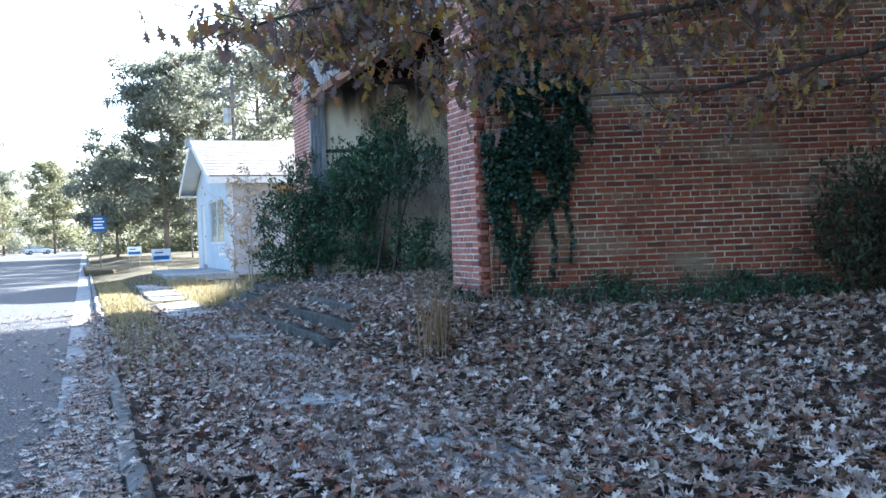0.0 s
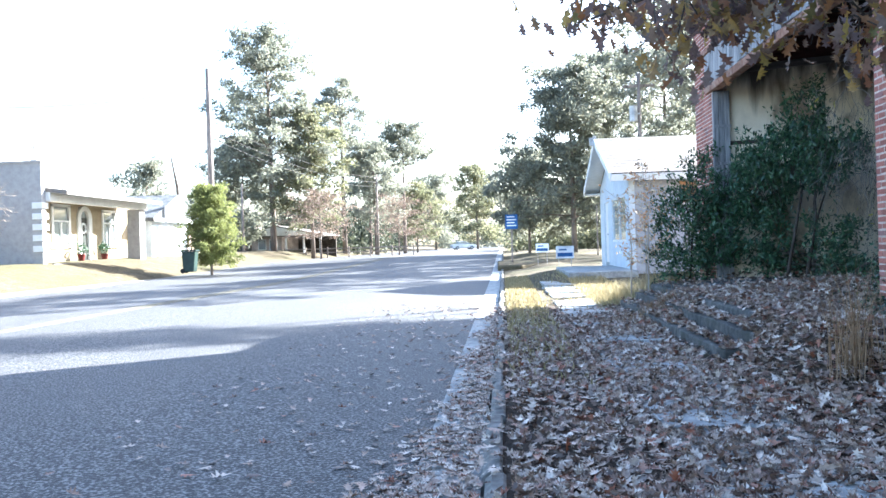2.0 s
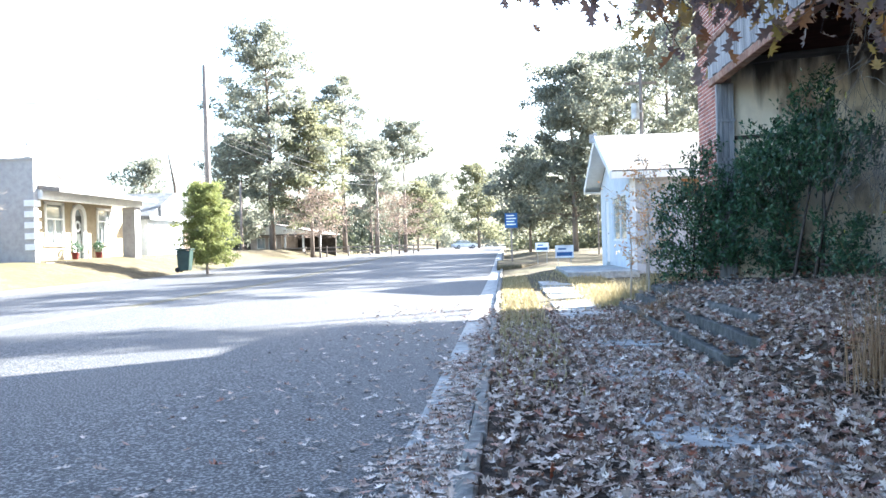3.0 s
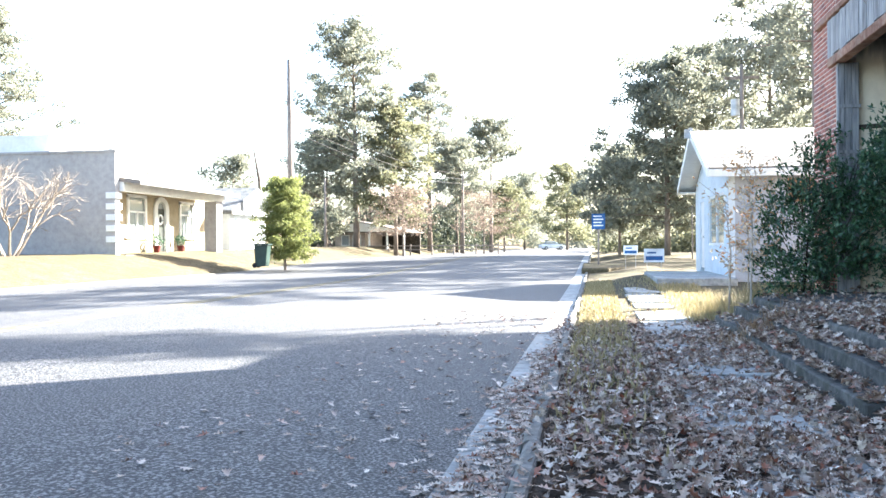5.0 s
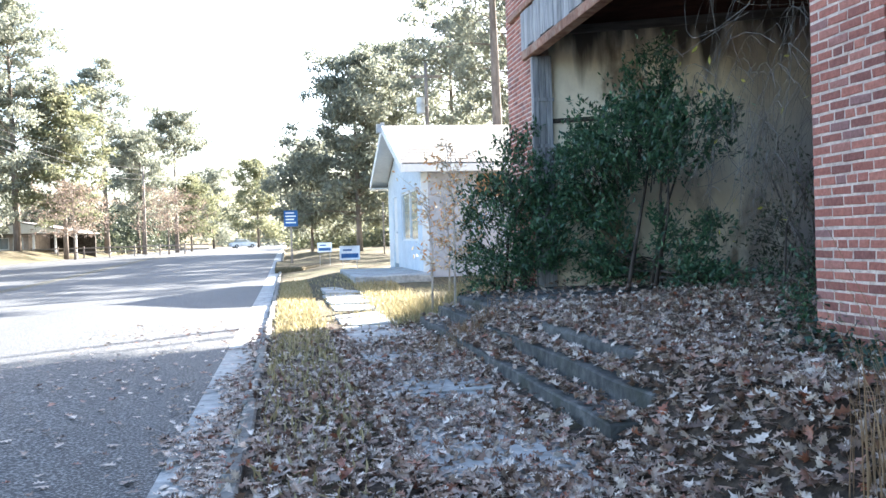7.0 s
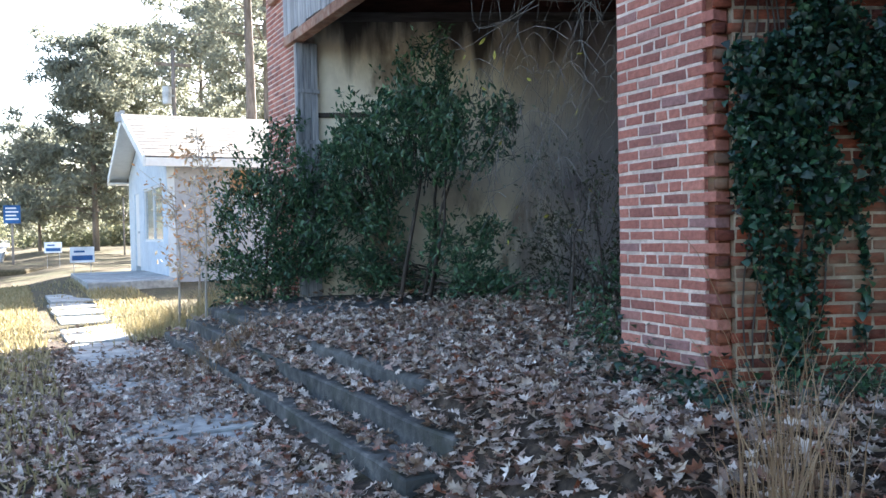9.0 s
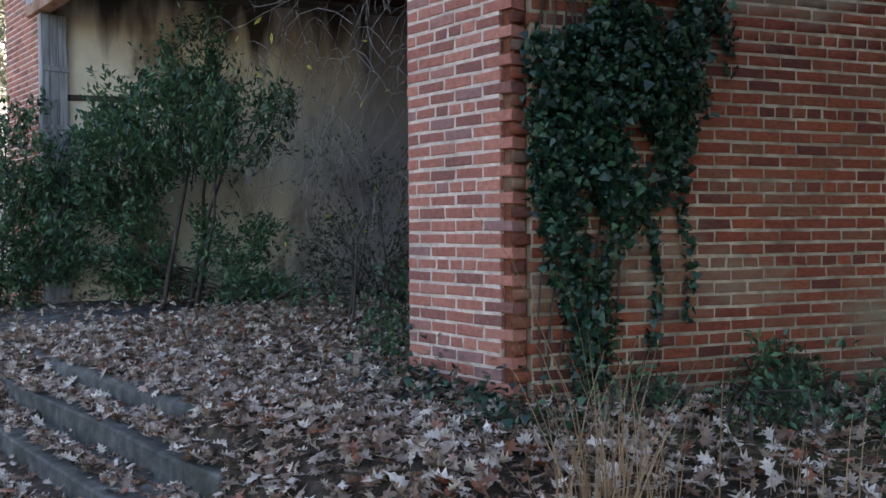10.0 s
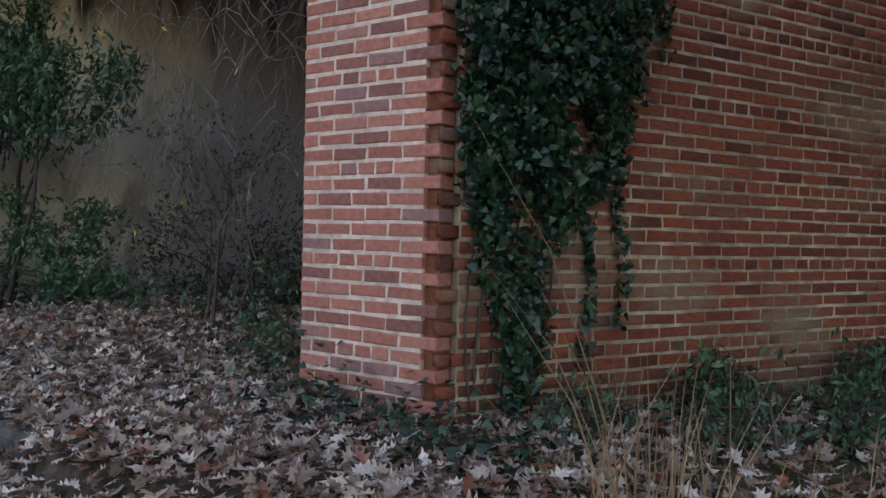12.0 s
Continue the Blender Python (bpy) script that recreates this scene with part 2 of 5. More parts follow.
GREY_WOOD = material("weathered_grey_boards", [(0.16, 0.16, 0.17), (0.3, 0.3, 0.31), (0.44, 0.43, 0.42)], 9, 0.85, 0.5, 25, amount=0.3, stretch=(3, 3, 0.25))
RED_WOOD = material("faded_red_fascia", [(0.16, 0.075, 0.05), (0.3, 0.16, 0.11), (0.36, 0.26, 0.2)], 8, 0.85, 0.4, 30, amount=0.35)
DARK_RED_BRICK = material("dark_red_brick", [(0.05, 0.022, 0.018), (0.085, 0.035, 0.027), (0.11, 0.05, 0.04)], 7, 0.92, 0.4, 40, amount=0.35, stretch=(0.4, 0.4, 3))
GREY_JOIST = material("weathered_dark_timber", [(0.07, 0.06, 0.052), (0.12, 0.105, 0.095), (0.17, 0.15, 0.14)], 7, 0.88, 0.4, 30, stretch=(0.3, 0.3, 3))
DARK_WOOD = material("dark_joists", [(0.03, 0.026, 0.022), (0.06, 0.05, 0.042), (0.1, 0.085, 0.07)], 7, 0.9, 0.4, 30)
# palest tones also put the sky's glints on leaf tops into the colour
LEAF_LITTER = material("fallen_oak_leaves", [(0.095, 0.058, 0.04), (0.5, 0.42, 0.345), (0.19, 0.112, 0.073), (0.68, 0.59, 0.5), (0.27, 0.165, 0.11), (0.072, 0.0432, 0.0336), (0.576, 0.48, 0.396), (0.28, 0.09, 0.042), (0.125, 0.077, 0.056), (0.74, 0.65, 0.56), (0.2, 0.125, 0.085), (0.15, 0.09, 0.06), (0.3, 0.21, 0.15)], 40, 0.42, 0, vary="island", amount=0.3, thin=0.06, gloss=0.6)
OAK_LEAF = material("autumn_oak_leaves", [(0.15, 0.1, 0.09), (0.24, 0.16, 0.09), (0.3, 0.13, 0.06), (0.15, 0.11, 0.11), (0.5, 0.3, 0.06), (0.2, 0.19, 0.07), (0.24, 0.17, 0.16), (0.36, 0.16, 0.05), (0.14, 0.1, 0.1), (0.5, 0.34, 0.1), (0.25, 0.18, 0.13), (0.16, 0.115, 0.115), (0.22, 0.16, 0.14)], 30, 0.45, 0, vary="island", amount=0.25, thin=0.42, gloss=0.5)
HOLLY = material("dark_evergreen_leaves", [(0.018, 0.048, 0.026), (0.042, 0.1, 0.052), (0.07, 0.15, 0.065), (0.028, 0.072, 0.045), (0.1, 0.19, 0.08)], 30, 0.42, 0, vary="island", amount=0.3, thin=0.15, gloss=0.5)
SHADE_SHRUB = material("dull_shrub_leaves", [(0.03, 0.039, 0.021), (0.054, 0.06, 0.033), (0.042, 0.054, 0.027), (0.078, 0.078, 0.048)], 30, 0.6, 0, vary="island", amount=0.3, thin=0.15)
IVY_LEAF = material("ivy_leaves", [(0.003, 0.015, 0.009), (0.006, 0.032, 0.018), (0.018, 0.065, 0.03), (0.005, 0.03, 0.025), (0.04, 0.1, 0.04)], 30, 0.38, 0, vary="island", amount=0.3, thin=0.1, gloss=0.5)
# needle colour paled to carry the haze over the far trees
PINE_LEAF = material("hazed_pine_needles", [(0.19, 0.205, 0.165), (0.25, 0.262, 0.205), (0.225, 0.245, 0.2), (0.33, 0.32, 0.235)], 3, 0.7, 0, vary="island", amount=0.35, thin=0.45)
OLIVE_LEAF = material("yellow_green_foliage", [(0.14, 0.155, 0.09), (0.2, 0.21, 0.125), (0.25, 0.24, 0.145), (0.165, 0.175, 0.115)], 3, 0.7, 0, vary="island", amount=0.35, thin=0.5)
CEDAR_LEAF = material("cedar_sprays", [(0.15, 0.175, 0.06), (0.22, 0.25, 0.085), (0.28, 0.295, 0.11), (0.17, 0.195, 0.075)], 3, 0.7, 0, vary="island", amount=0.3, thin=0.5)
HEDGE_LEAF = material("dark_hedge_leaves", [(0.05, 0.062, 0.042), (0.08, 0.095, 0.062), (0.11, 0.115, 0.075), (0.065, 0.08, 0.055)], 3, 0.7, 0, vary="island", amount=0.35, thin=0.25)
RUSSET_LEAF = material("russet_foliage", [(0.18, 0.13, 0.1), (0.235, 0.175, 0.138), (0.27, 0.21, 0.17), (0.15, 0.12, 0.1)], 3, 0.7, 0, vary="island", amount=0.3, thin=0.3)
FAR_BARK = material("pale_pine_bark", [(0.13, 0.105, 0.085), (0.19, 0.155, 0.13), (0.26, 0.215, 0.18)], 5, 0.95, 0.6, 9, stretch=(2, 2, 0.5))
BARK = material("bark", [(0.03, 0.0252, 0.0216), (0.066, 0.054, 0.045), (0.102, 0.084, 0.072)], 9, 0.95, 0.8, 14, stretch=(2, 2, 0.5))
PALE_BARK = material("pale_bark", [(0.3, 0.26, 0.22), (0.45, 0.4, 0.34), (0.55, 0.5, 0.44)], 9, 0.85, 0.3, 14, stretch=(2, 2, 0.5))
CRAPE_BARK = material("greyish_bark", [(0.2, 0.165, 0.13), (0.3, 0.25, 0.2), (0.38, 0.32, 0.26)], 9, 0.85, 0.3, 14, stretch=(2, 2, 0.5))
VINE_BARK = material("grey_vine_bark", [(0.1, 0.092, 0.08), (0.17, 0.155, 0.14), (0.25, 0.23, 0.21)], 9, 0.9, 0.3, 14)
POLE_WOOD = material("pole_wood", [(0.16, 0.13, 0.11), (0.26, 0.22, 0.19), (0.33, 0.29, 0.26)], 6, 0.9, 0.4, 20, stretch=(3, 3, 0.3))
STRAW = material("dry_grass", [(0.21, 0.13, 0.075), (0.32, 0.21, 0.12), (0.38, 0.27, 0.165), (0.25, 0.165, 0.1)], 20, 0.7, 0, vary="island", amount=0.2, thin=0.25)
LAWN_BLADE = material("lawn_grass", [(0.3, 0.245, 0.13), (0.42, 0.345, 0.19), (0.25, 0.22, 0.1), (0.5, 0.425, 0.26)], 20, 0.7, 0, vary="island", amount=0.2, thin=0.3)
# white paint tinted blue, with the front's open shade in the colour
WHITE_WALL = material("shade_tinted_white_siding", [(0.5, 0.57, 0.63), (0.58, 0.645, 0.7), (0.64, 0.69, 0.73)], 6, 0.7, 0.1, 30, amount=0.08)
BLOCK_WALL = material("pale_block_wall", [(0.32, 0.335, 0.37), (0.375, 0.39, 0.425), (0.43, 0.44, 0.465)], 5, 0.85, 0.25, 30, amount=0.12)
SHINGLE = material("weathered_shingles", [(0.125, 0.116, 0.11), (0.18, 0.168, 0.158), (0.225, 0.21, 0.198)], 12, 0.9, 0.4, 40, amount=0.25, stain=(0.26, 0.22, 0.18), stain_scale=1.2)
DARK_SHINGLE = material("dark_shingles", [(0.07, 0.08, 0.09), (0.12, 0.13, 0.14), (0.17, 0.18, 0.18)], 12, 0.9, 0.3, 40)
WHITE_TRIM = material("white_trim_paint", [(0.72, 0.72, 0.7), (0.8, 0.8, 0.78)], 8, 0.5, 0.05, amount=0.08)
STUCCO = material("grey_stucco", [(0.32, 0.305, 0.3), (0.38, 0.365, 0.357), (0.43, 0.415, 0.4)], 4, 0.9, 0.25, 50, amount=0.08)
CREAM_STUCCO = material("cream_stucco", [(0.3, 0.245, 0.165), (0.35, 0.29, 0.2), (0.39, 0.33, 0.23)], 4, 0.9, 0.2, 50, amount=0.08)
METAL_GREY = material("galvanised_metal", [(0.4, 0.41, 0.42), (0.52, 0.53, 0.54)], 10, 0.5, 0.05, metal=0.6)
BLUE_SIGN = material("blue_sign_paint", [(0.02, 0.09, 0.25), (0.03, 0.12, 0.3)], 6, 0.45, 0)
SIGN_WHITE = material("sign_white", [(0.78, 0.8, 0.82), (0.82, 0.83, 0.84)], 6, 0.5, 0)
BIN_GREEN = material("dark_green_plastic", [(0.015, 0.035, 0.03), (0.025, 0.05, 0.042)], 6, 0.45, 0.05)
BLACK_RUBBER = material("black_rubber", [(0.015, 0.015, 0.016), (0.03, 0.03, 0.03)], 12, 0.8, 0.1)
POT_RED = material("red_glazed_pot", [(0.1, 0.02, 0.018), (0.14, 0.03, 0.026)], 6, 0.4, 0.05)
DOOR_DARK = material("dark_door_paint", [(0.03, 0.035, 0.03), (0.05, 0.055, 0.05)], 6, 0.4, 0)
CAR_WHITE = material("white_car_paint", [(0.7, 0.71, 0.72), (0.76, 0.77, 0.78)], 3, 0.25, 0, gloss=0.6)
YELLOW_PAINT = material("faded_yellow_road_paint", [(0.09, 0.085, 0.06), (0.13, 0.12, 0.07)], 30, 0.8, 0.3)
PALE_BRICK = material("pale_house_brick", [(0.4, 0.33, 0.28), (0.5, 0.43, 0.37)], 8, 0.9, 0.3)
RUST_BRICK = material("far_house_brick", [(0.486, 0.365, 0.297), (0.621, 0.486, 0.405)], 8, 0.9, 0.3)
CURTAIN = material("pale_curtain", [(0.5, 0.52, 0.5), (0.62, 0.63, 0.6)], 8, 0.9, 0)
PLYWOOD = material("brown_plywood", [(0.28, 0.16, 0.09), (0.4, 0.25, 0.15)], 5, 0.8, 0.2, stretch=(1, 1, 5))


def glass(name, tint):
    mt = bpy.data.materials.new(name)
    mt.use_nodes = True
    b = mt.node_tree.nodes["Principled BSDF"]
    b.inputs["Base Color"].default_value = (*tint, 1)
    b.inputs["Roughness"].default_value, b.inputs["Specular IOR Level"].default_value = 0.04, 0.9
    b.inputs["Transmission Weight"].default_value = 0.6
    return mt


GLASS = glass("window_glass", (0.6, 0.66, 0.68))

# ---- the lie of the land ----
BETA = radians(22.5)
WALL_DIR, WALL_OUT = Vector((math.cos(BETA), -math.sin(BETA), 0)), Vector((-math.sin(BETA), -math.cos(BETA), 0))
COURSE, STRETCH = 0.0677, 0.213


def ease(v):
    v = np.clip(v, 0, 1)
    return v * v * (3 - 2 * v)


def road_z(y):
    return 0.5 * ease((np.asarray(y, float) - 20) / 40)


def ground_z(x, y):
    x, y = np.asarray(x, float), np.asarray(y, float)
    right = 0.06 - 0.03 * ease((x + 3.5) / 0.7) + 0.25 * ease((y - 9) / 11) * ease((x + 3.9) / 2.5) + road_z(y) * 0.5
    front = np.maximum(0, -(y + np.tan(BETA) * x))
    bank = 0.47 * ease((x + 2.1) / 2.2) * (1 - 0.6 * ease(front / 6)) * ease((9.5 - y) / 1.0)
    bank = np.maximum(bank, 0.5 * ease((x + 1.8) / 0.85) * ease((0.95 + 0.9 * ease((x + 1.4) / 0.35) - y) / 0.75) * ease((y + 2.4) / 1.8))
    bank = np.maximum(bank, 0.44 * ease((x + 1.85) / 0.9) * ease((y - 3.0) / 0.7) * ease((6.2 - y) / 0.6))
    left = 0.05 + 0.95 * ease((-19.5 - x) / 5.0) * ease((y - 5) / 14) + road_z(y) * 0.6
    z = np.where(x > -12, right + bank, left)
    on_road = (x > -20.35) & (x < -3.75)
    return np.where(on_road, road_z(y) - 0.06, z) + 0.012 * np.sin(x * 3.1 + y * 1.7) * np.cos(y * 2.3 - x) * ~on_road


def step_z(x, y):
    """The top of the steps and the platform, or far below where there are none."""
    x, y = np.asarray(x, float), np.asarray(y, float)
    z = np.where(x > -1.62, 0.195, -9.0)
    z = np.where(x > -1.34, 0.35, z)
    z = np.where(x > -1.06, 0.48 + 0.1 * (x + 1.06), z)
    return np.where((y > 0.42) & (y < 7.9) & (x < 1.5), z, -9.0)


def top_z(x, y):
    return np.maximum(ground_z(x, y), step_z(x, y))


def axis_marks(*runs):
    out = []
    for a, b, n in runs:
        out += list(np.linspace(a, b, n, endpoint=False))
    return np.array(out + [runs[-1][1]])


gx = axis_marks((-1500, -60, 8), (-60, -26, 10), (-26, -20.3, 12), (-20.3, -3.9, 8), (-3.9, -3.72, 2), (-3.72, 4, 60), (4, 14, 10), (14, 60, 8), (60, 1500, 8))
gy = axis_marks((-1500, -20, 6), (-20, -9, 8), (-9, 12, 110), (12, 30, 24), (30, 70, 14), (70, 2000, 12))
gxx, gyy = np.meshgrid(gx, gy)
gv = np.stack([gxx, gyy, ground_z(gxx, gyy)], -1).reshape(-1, 3)
nx = len(gx)
gi = (np.arange(len(gy) - 1)[:, None] * nx + np.arange(nx - 1)).ravel()
gf = np.stack([gi, gi + 1, gi + nx + 1, gi + nx], -1)
ground = np_object("ground", gv, gf, SOIL, smooth=True)
tagged(ground, "bare soil with leaf litter and thin dry lawn", "ground", kind="structure")
ground.data.materials.append(GRASS_GROUND)
mid = gv[gf].mean(1)
ground.data.polygons.foreach_set("material_index", ((mid[:, 0] < -12) | (mid[:, 1] > 9.2) | (mid[:, 1] < -25)).astype(np.int32))


def strip(name, xs, ys, height, mat, label, category, thick=0.3):
    """A long solid strip whose top follows height(x, y)."""
    bm = bmesh.new()
    rows = []
    for y in ys:
        tops = [bm.verts.new((x, y, float(height(x, y)))) for x in xs]
        rows.append(tops + [bm.verts.new((x, y, float(road_z(y)) - thick)) for x in reversed(xs)])
    for r, s in zip(rows, rows[1:]):
        n = len(r)
        for k in range(n):
            bm.faces.new((r[k], r[(k + 1) % n], s[(k + 1) % n], s[k]))
    bm.faces.new(rows[0]), bm.faces.new(rows[-1][::-1])
    return tagged(part(name, bm, mat), label, category, kind="structure")


far_ys = list(np.linspace(-40, 30, 36)) + list(np.linspace(34, 70, 10)) + [120, 250, 600]
strip("road", [-20.4, -17, -12.3, -8, -4.24], far_ys, lambda x, y: road_z(y) + 0.05 * (1 - abs(x + 12.3) / 8.1), ASPHALT, "worn grey asphalt street with coarse grain", "road")
strip("gutter", [-4.238, -3.86], far_ys, lambda x, y: road_z(y) + 0.004, PALE_CONCRETE, "pale concrete gutter strip along the kerb", "gutter")
for k, x in enumerate((-12.15, -12.4)):
    strip("road_line_%d" % (k + 1), [x - 0.05, x + 0.05], far_ys, lambda x, y: road_z(y) + 0.058, YELLOW_PAINT, "faded yellow centre line painted on asphalt", "road line", 0.02)

# kerb stones, a run of cast lengths with open joints
kerb = thing("kerb", (-3.78, 0, 0), "low worn concrete kerb along the street", "kerb", kind="structure")
y = -14.0
while y < 60:
    L = 1.5 if y < 20 else 3.0
    z = float(road_z(y))
    bm = bmesh.new()
    w = 0.012 * math.sin(y * 2.1)
    prism(bm, [(-3.858 + w, z - 0.2), (-3.735 + w, z - 0.2), (-3.735 + w, z + 0.078), (-3.75 + w, z + 0.092), (-3.81 + w, z + 0.09), (-3.845 + w, z + 0.06)], "y", y + 0.006, y + L - 0.006)
    part("kerb_stone", bm, CONCRETE, kerb)
    y += L

# old pavement slabs, tilted and half buried
pavement = thing("pavement", (-2.4, 5, 0), "old cracked concrete pavement half buried in leaves", "pavement", kind="structure")
y = -6.0
k = 0
while y < 17:
    L = 1.22
    zc = float(ground_z(-2.25, y + L / 2)) + 0.02 + 0.012 * math.sin(k * 2.7)
    m = pose(-2.25 + 0.02 * math.sin(k * 1.9), y + L / 2, zc, 0.8 * math.sin(k * 3.3), 0.9 * math.cos(k * 2.2), 1.2 * math.sin(k * 1.3))
    bm = bmesh.new()
    pts = [(-0.42, -0.6), (-0.1 + 0.1 * math.sin(k), -0.6), (0.45, -0.58), (0.46, 0.1), (0.43, 0.6), (-0.2, 0.605), (-0.46, 0.58)]
    prism(bm, pts, "z", -0.08, 0.0)
    bm.transform(m)
    part("slab", bm, PALE_CONCRETE, pavement, bevel=0.008)
    y += L
    k += 1

# ---- steps and platform ----
steps = thing("concrete_steps", (-1.3, 4, 0), "three long weathered concrete steps strewn with fallen leaves", "steps", kind="structure")
for x0, x1, top in ((-1.62, -1.30, 0.195), (-1.34, -1.02, 0.35)):
    bm = cuboid(x0, x1, 0.45, 7.85, -0.25, top)
    bmesh.ops.subdivide_edges(bm, edges=[e for e in bm.edges if e.calc_length() > 5], cuts=18)
    for v in bm.verts:
        if v.co.z > 0:
            v.co.z += 0.008 * math.sin(v.co.y * 3.7 + x0 * 9)
            v.co.x += 0.008 * math.sin(v.co.y * 5.3 + x0 * 5) * (v.co.x < x0 + 0.05)
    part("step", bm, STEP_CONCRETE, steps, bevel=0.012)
bm = bmesh.new()
prism(bm, [(-1.06, -0.2), (1.6, -0.2), (1.6, 0.59), (0.0, 0.586), (-1.03, 0.484), (-1.06, 0.46)], "y", 0.4, 7.9)
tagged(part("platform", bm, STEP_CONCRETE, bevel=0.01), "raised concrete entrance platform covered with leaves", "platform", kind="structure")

# ---- the brick building ----
TOP = 6.4
# brick shapes, shared by all the pieces of one length
brick_meshes = {}


def brick_data(length, depth, mat, flaw=0):
    key = (round(length, 3), depth, mat.name, flaw)
    if key not in brick_meshes:
        bm = cuboid(-length / 2 + 0.006, length / 2 - 0.006, 0, depth, -COURSE / 2 + 0.0072, COURSE / 2 - 0.0072)
        front = [e for e in bm.edges if all(v.co.y < 0.001 for v in e.verts)]
        bmesh.ops.bevel(bm, geom=front, offset=0.005, segments=1, affect="EDGES")
        rr = random.Random(hash((round(length * 1000), flaw)) % 999)
        for v in bm.verts:
            if v.co.y < 0.01:
                v.co.x += rr.uniform(-1, 1) * 0.0045
                v.co.z += rr.uniform(-1, 1) * 0.0038
                v.co.y += rr.uniform(0, 1) * 0.002
        bmesh.ops.recalc_face_normals(bm, faces=bm.faces[:])
        me = bpy.data.meshes.new("brick")
        bm.to_mesh(me)
        bm.free()
        me.materials.append(mat)
        brick_meshes[key] = me
    return brick_meshes[key]


def wall_rows(length, z0, z1, first_header=0):
    """Bricks of a wall face: centre along the face, centre height, length, in running bond with a header course every sixth."""
    rr = random.Random(5)
    n = int((z1 - z0) / COURSE)
    for j in range(n):
        z = z0 + (j + 0.5) * COURSE
        L = STRETCH / 2 if (j - first_header) % 6 == 0 else STRETCH
        s = -(L / 2 if j % 2 else 0) + (0 if L > 0.2 else 0.02)
        while s < length:
            a, b = max(0.0, s), min(length, s + L)
            if b - a > 0.05:
                yield j, (a + b) / 2 + rr.uniform(-0.002, 0.002), z + rr.uniform(-0.0012, 0.0012), b - a
            s += L


side_len = 9.0
turn_side = Matrix(((WALL_DIR.x, -WALL_OUT.x, 0, 0), (WALL_DIR.y, -WALL_OUT.y, 0, 0), (0, 0, 1, 0), (0, 0, 0, 1)))
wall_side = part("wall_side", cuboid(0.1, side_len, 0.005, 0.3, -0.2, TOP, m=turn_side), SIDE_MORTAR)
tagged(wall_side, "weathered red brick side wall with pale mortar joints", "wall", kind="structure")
wall_pier = part("wall_pier", cuboid(0.005, 0.3, 0.09, 0.80, 0.2, TOP), MORTAR)
tagged(wall_pier, "red brick corner pier with a toothed edge", "wall", kind="structure")

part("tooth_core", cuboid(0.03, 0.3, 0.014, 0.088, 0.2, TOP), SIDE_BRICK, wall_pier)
# far pier, lintel wall and the recess behind
far_pier = part("wall_far_pier", cuboid(0.005, 0.9, 7.36, 8.62, -0.1, TOP), MORTAR)
tagged(far_pier, "red brick pier beside the boarded recess", "wall", kind="structure")
lintel = part("wall_lintel", cuboid(0.005, 0.3, 0.80, 7.36, 4.55, TOP), MORTAR)
tagged(lintel, "brickwork above the recessed shop front", "wall", kind="structure")
# the recess is deep: its far side wall runs parallel to the building's skew side wall
turn_recess = Matrix.Translation((0.28, 7.36, 0)) @ turn_side
RAIL_Z = 4.17
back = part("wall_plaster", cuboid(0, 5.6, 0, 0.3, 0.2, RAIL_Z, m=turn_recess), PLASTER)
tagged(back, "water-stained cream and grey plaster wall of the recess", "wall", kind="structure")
upper = part("wall_upper", cuboid(0, 5.6, 0.03, 0.3, RAIL_Z + 0.002, 5.2, m=turn_recess), DARK_RED_BRICK)
tagged(upper, "dark red brickwork above the plaster", "wall", kind="structure")
tagged(part("upper_rail", cuboid(0.25, 5.5, -0.045, -0.002, RAIL_Z - 0.03, RAIL_Z + 0.09, m=turn_recess), GREY_JOIST, bevel=0.006), "dark weathered timber rail along the top of the plaster", "rail", kind="structure")
tagged(part("plaster_ledge", cuboid(0.02, 1.15, -0.03, -0.002, 2.9, 2.965, m=turn_recess), DARK_WOOD, bevel=0.006), "short dark timber ledge on the plaster", "rail", kind="structure")
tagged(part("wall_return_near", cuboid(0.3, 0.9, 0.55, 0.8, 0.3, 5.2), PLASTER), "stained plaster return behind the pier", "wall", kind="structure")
tagged(part("wall_rear", cuboid(5.05, 5.35, -1.9, 8.6, 0, TOP), DARK_RED_BRICK), "plain rear wall of the recess", "wall", kind="structure")
# hidden wing, added so the building's shadow reaches further along the street
tagged(part("wall_wing", cuboid(1.2, 9, 8.66, 11.6, 0, TOP - 0.6), SIDE_MORTAR), "unseen plain wing added for its shadow on the street", "wall", kind="structure")
tagged(part("roof_deck", prism(bmesh.new(), [(0.32, 0.25), (8.6, -3.2), (8.6, 8.6), (0.32, 8.6)], "z", TOP - 0.35, TOP - 0.1), DARK_SHINGLE), "flat roof deck of the brick building", "roof", kind="structure")
cl = prism(bmesh.new(), [(0.31, 0.3), (5.1, -1.75), (5.1, 5.6), (0.31, 7.6)], "z", 4.98, 5.1)
for k in range(9):
    yy = 1.2 + k * 0.7
    box(cl, 0.31, 5.0, yy, yy + 0.05, 4.84, 4.978)
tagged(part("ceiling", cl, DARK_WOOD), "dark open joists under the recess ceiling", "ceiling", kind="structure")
recess_floor = prism(bmesh.new(), [(1.602, 0.2), (5.05, -1.7), (5.05, 5.6), (1.602, 7.0)], "z", 0.1, 0.585)
tagged(part("recess_floor", recess_floor, SOIL), "bare dark earth floor at the back of the recess", "floor", kind="structure")

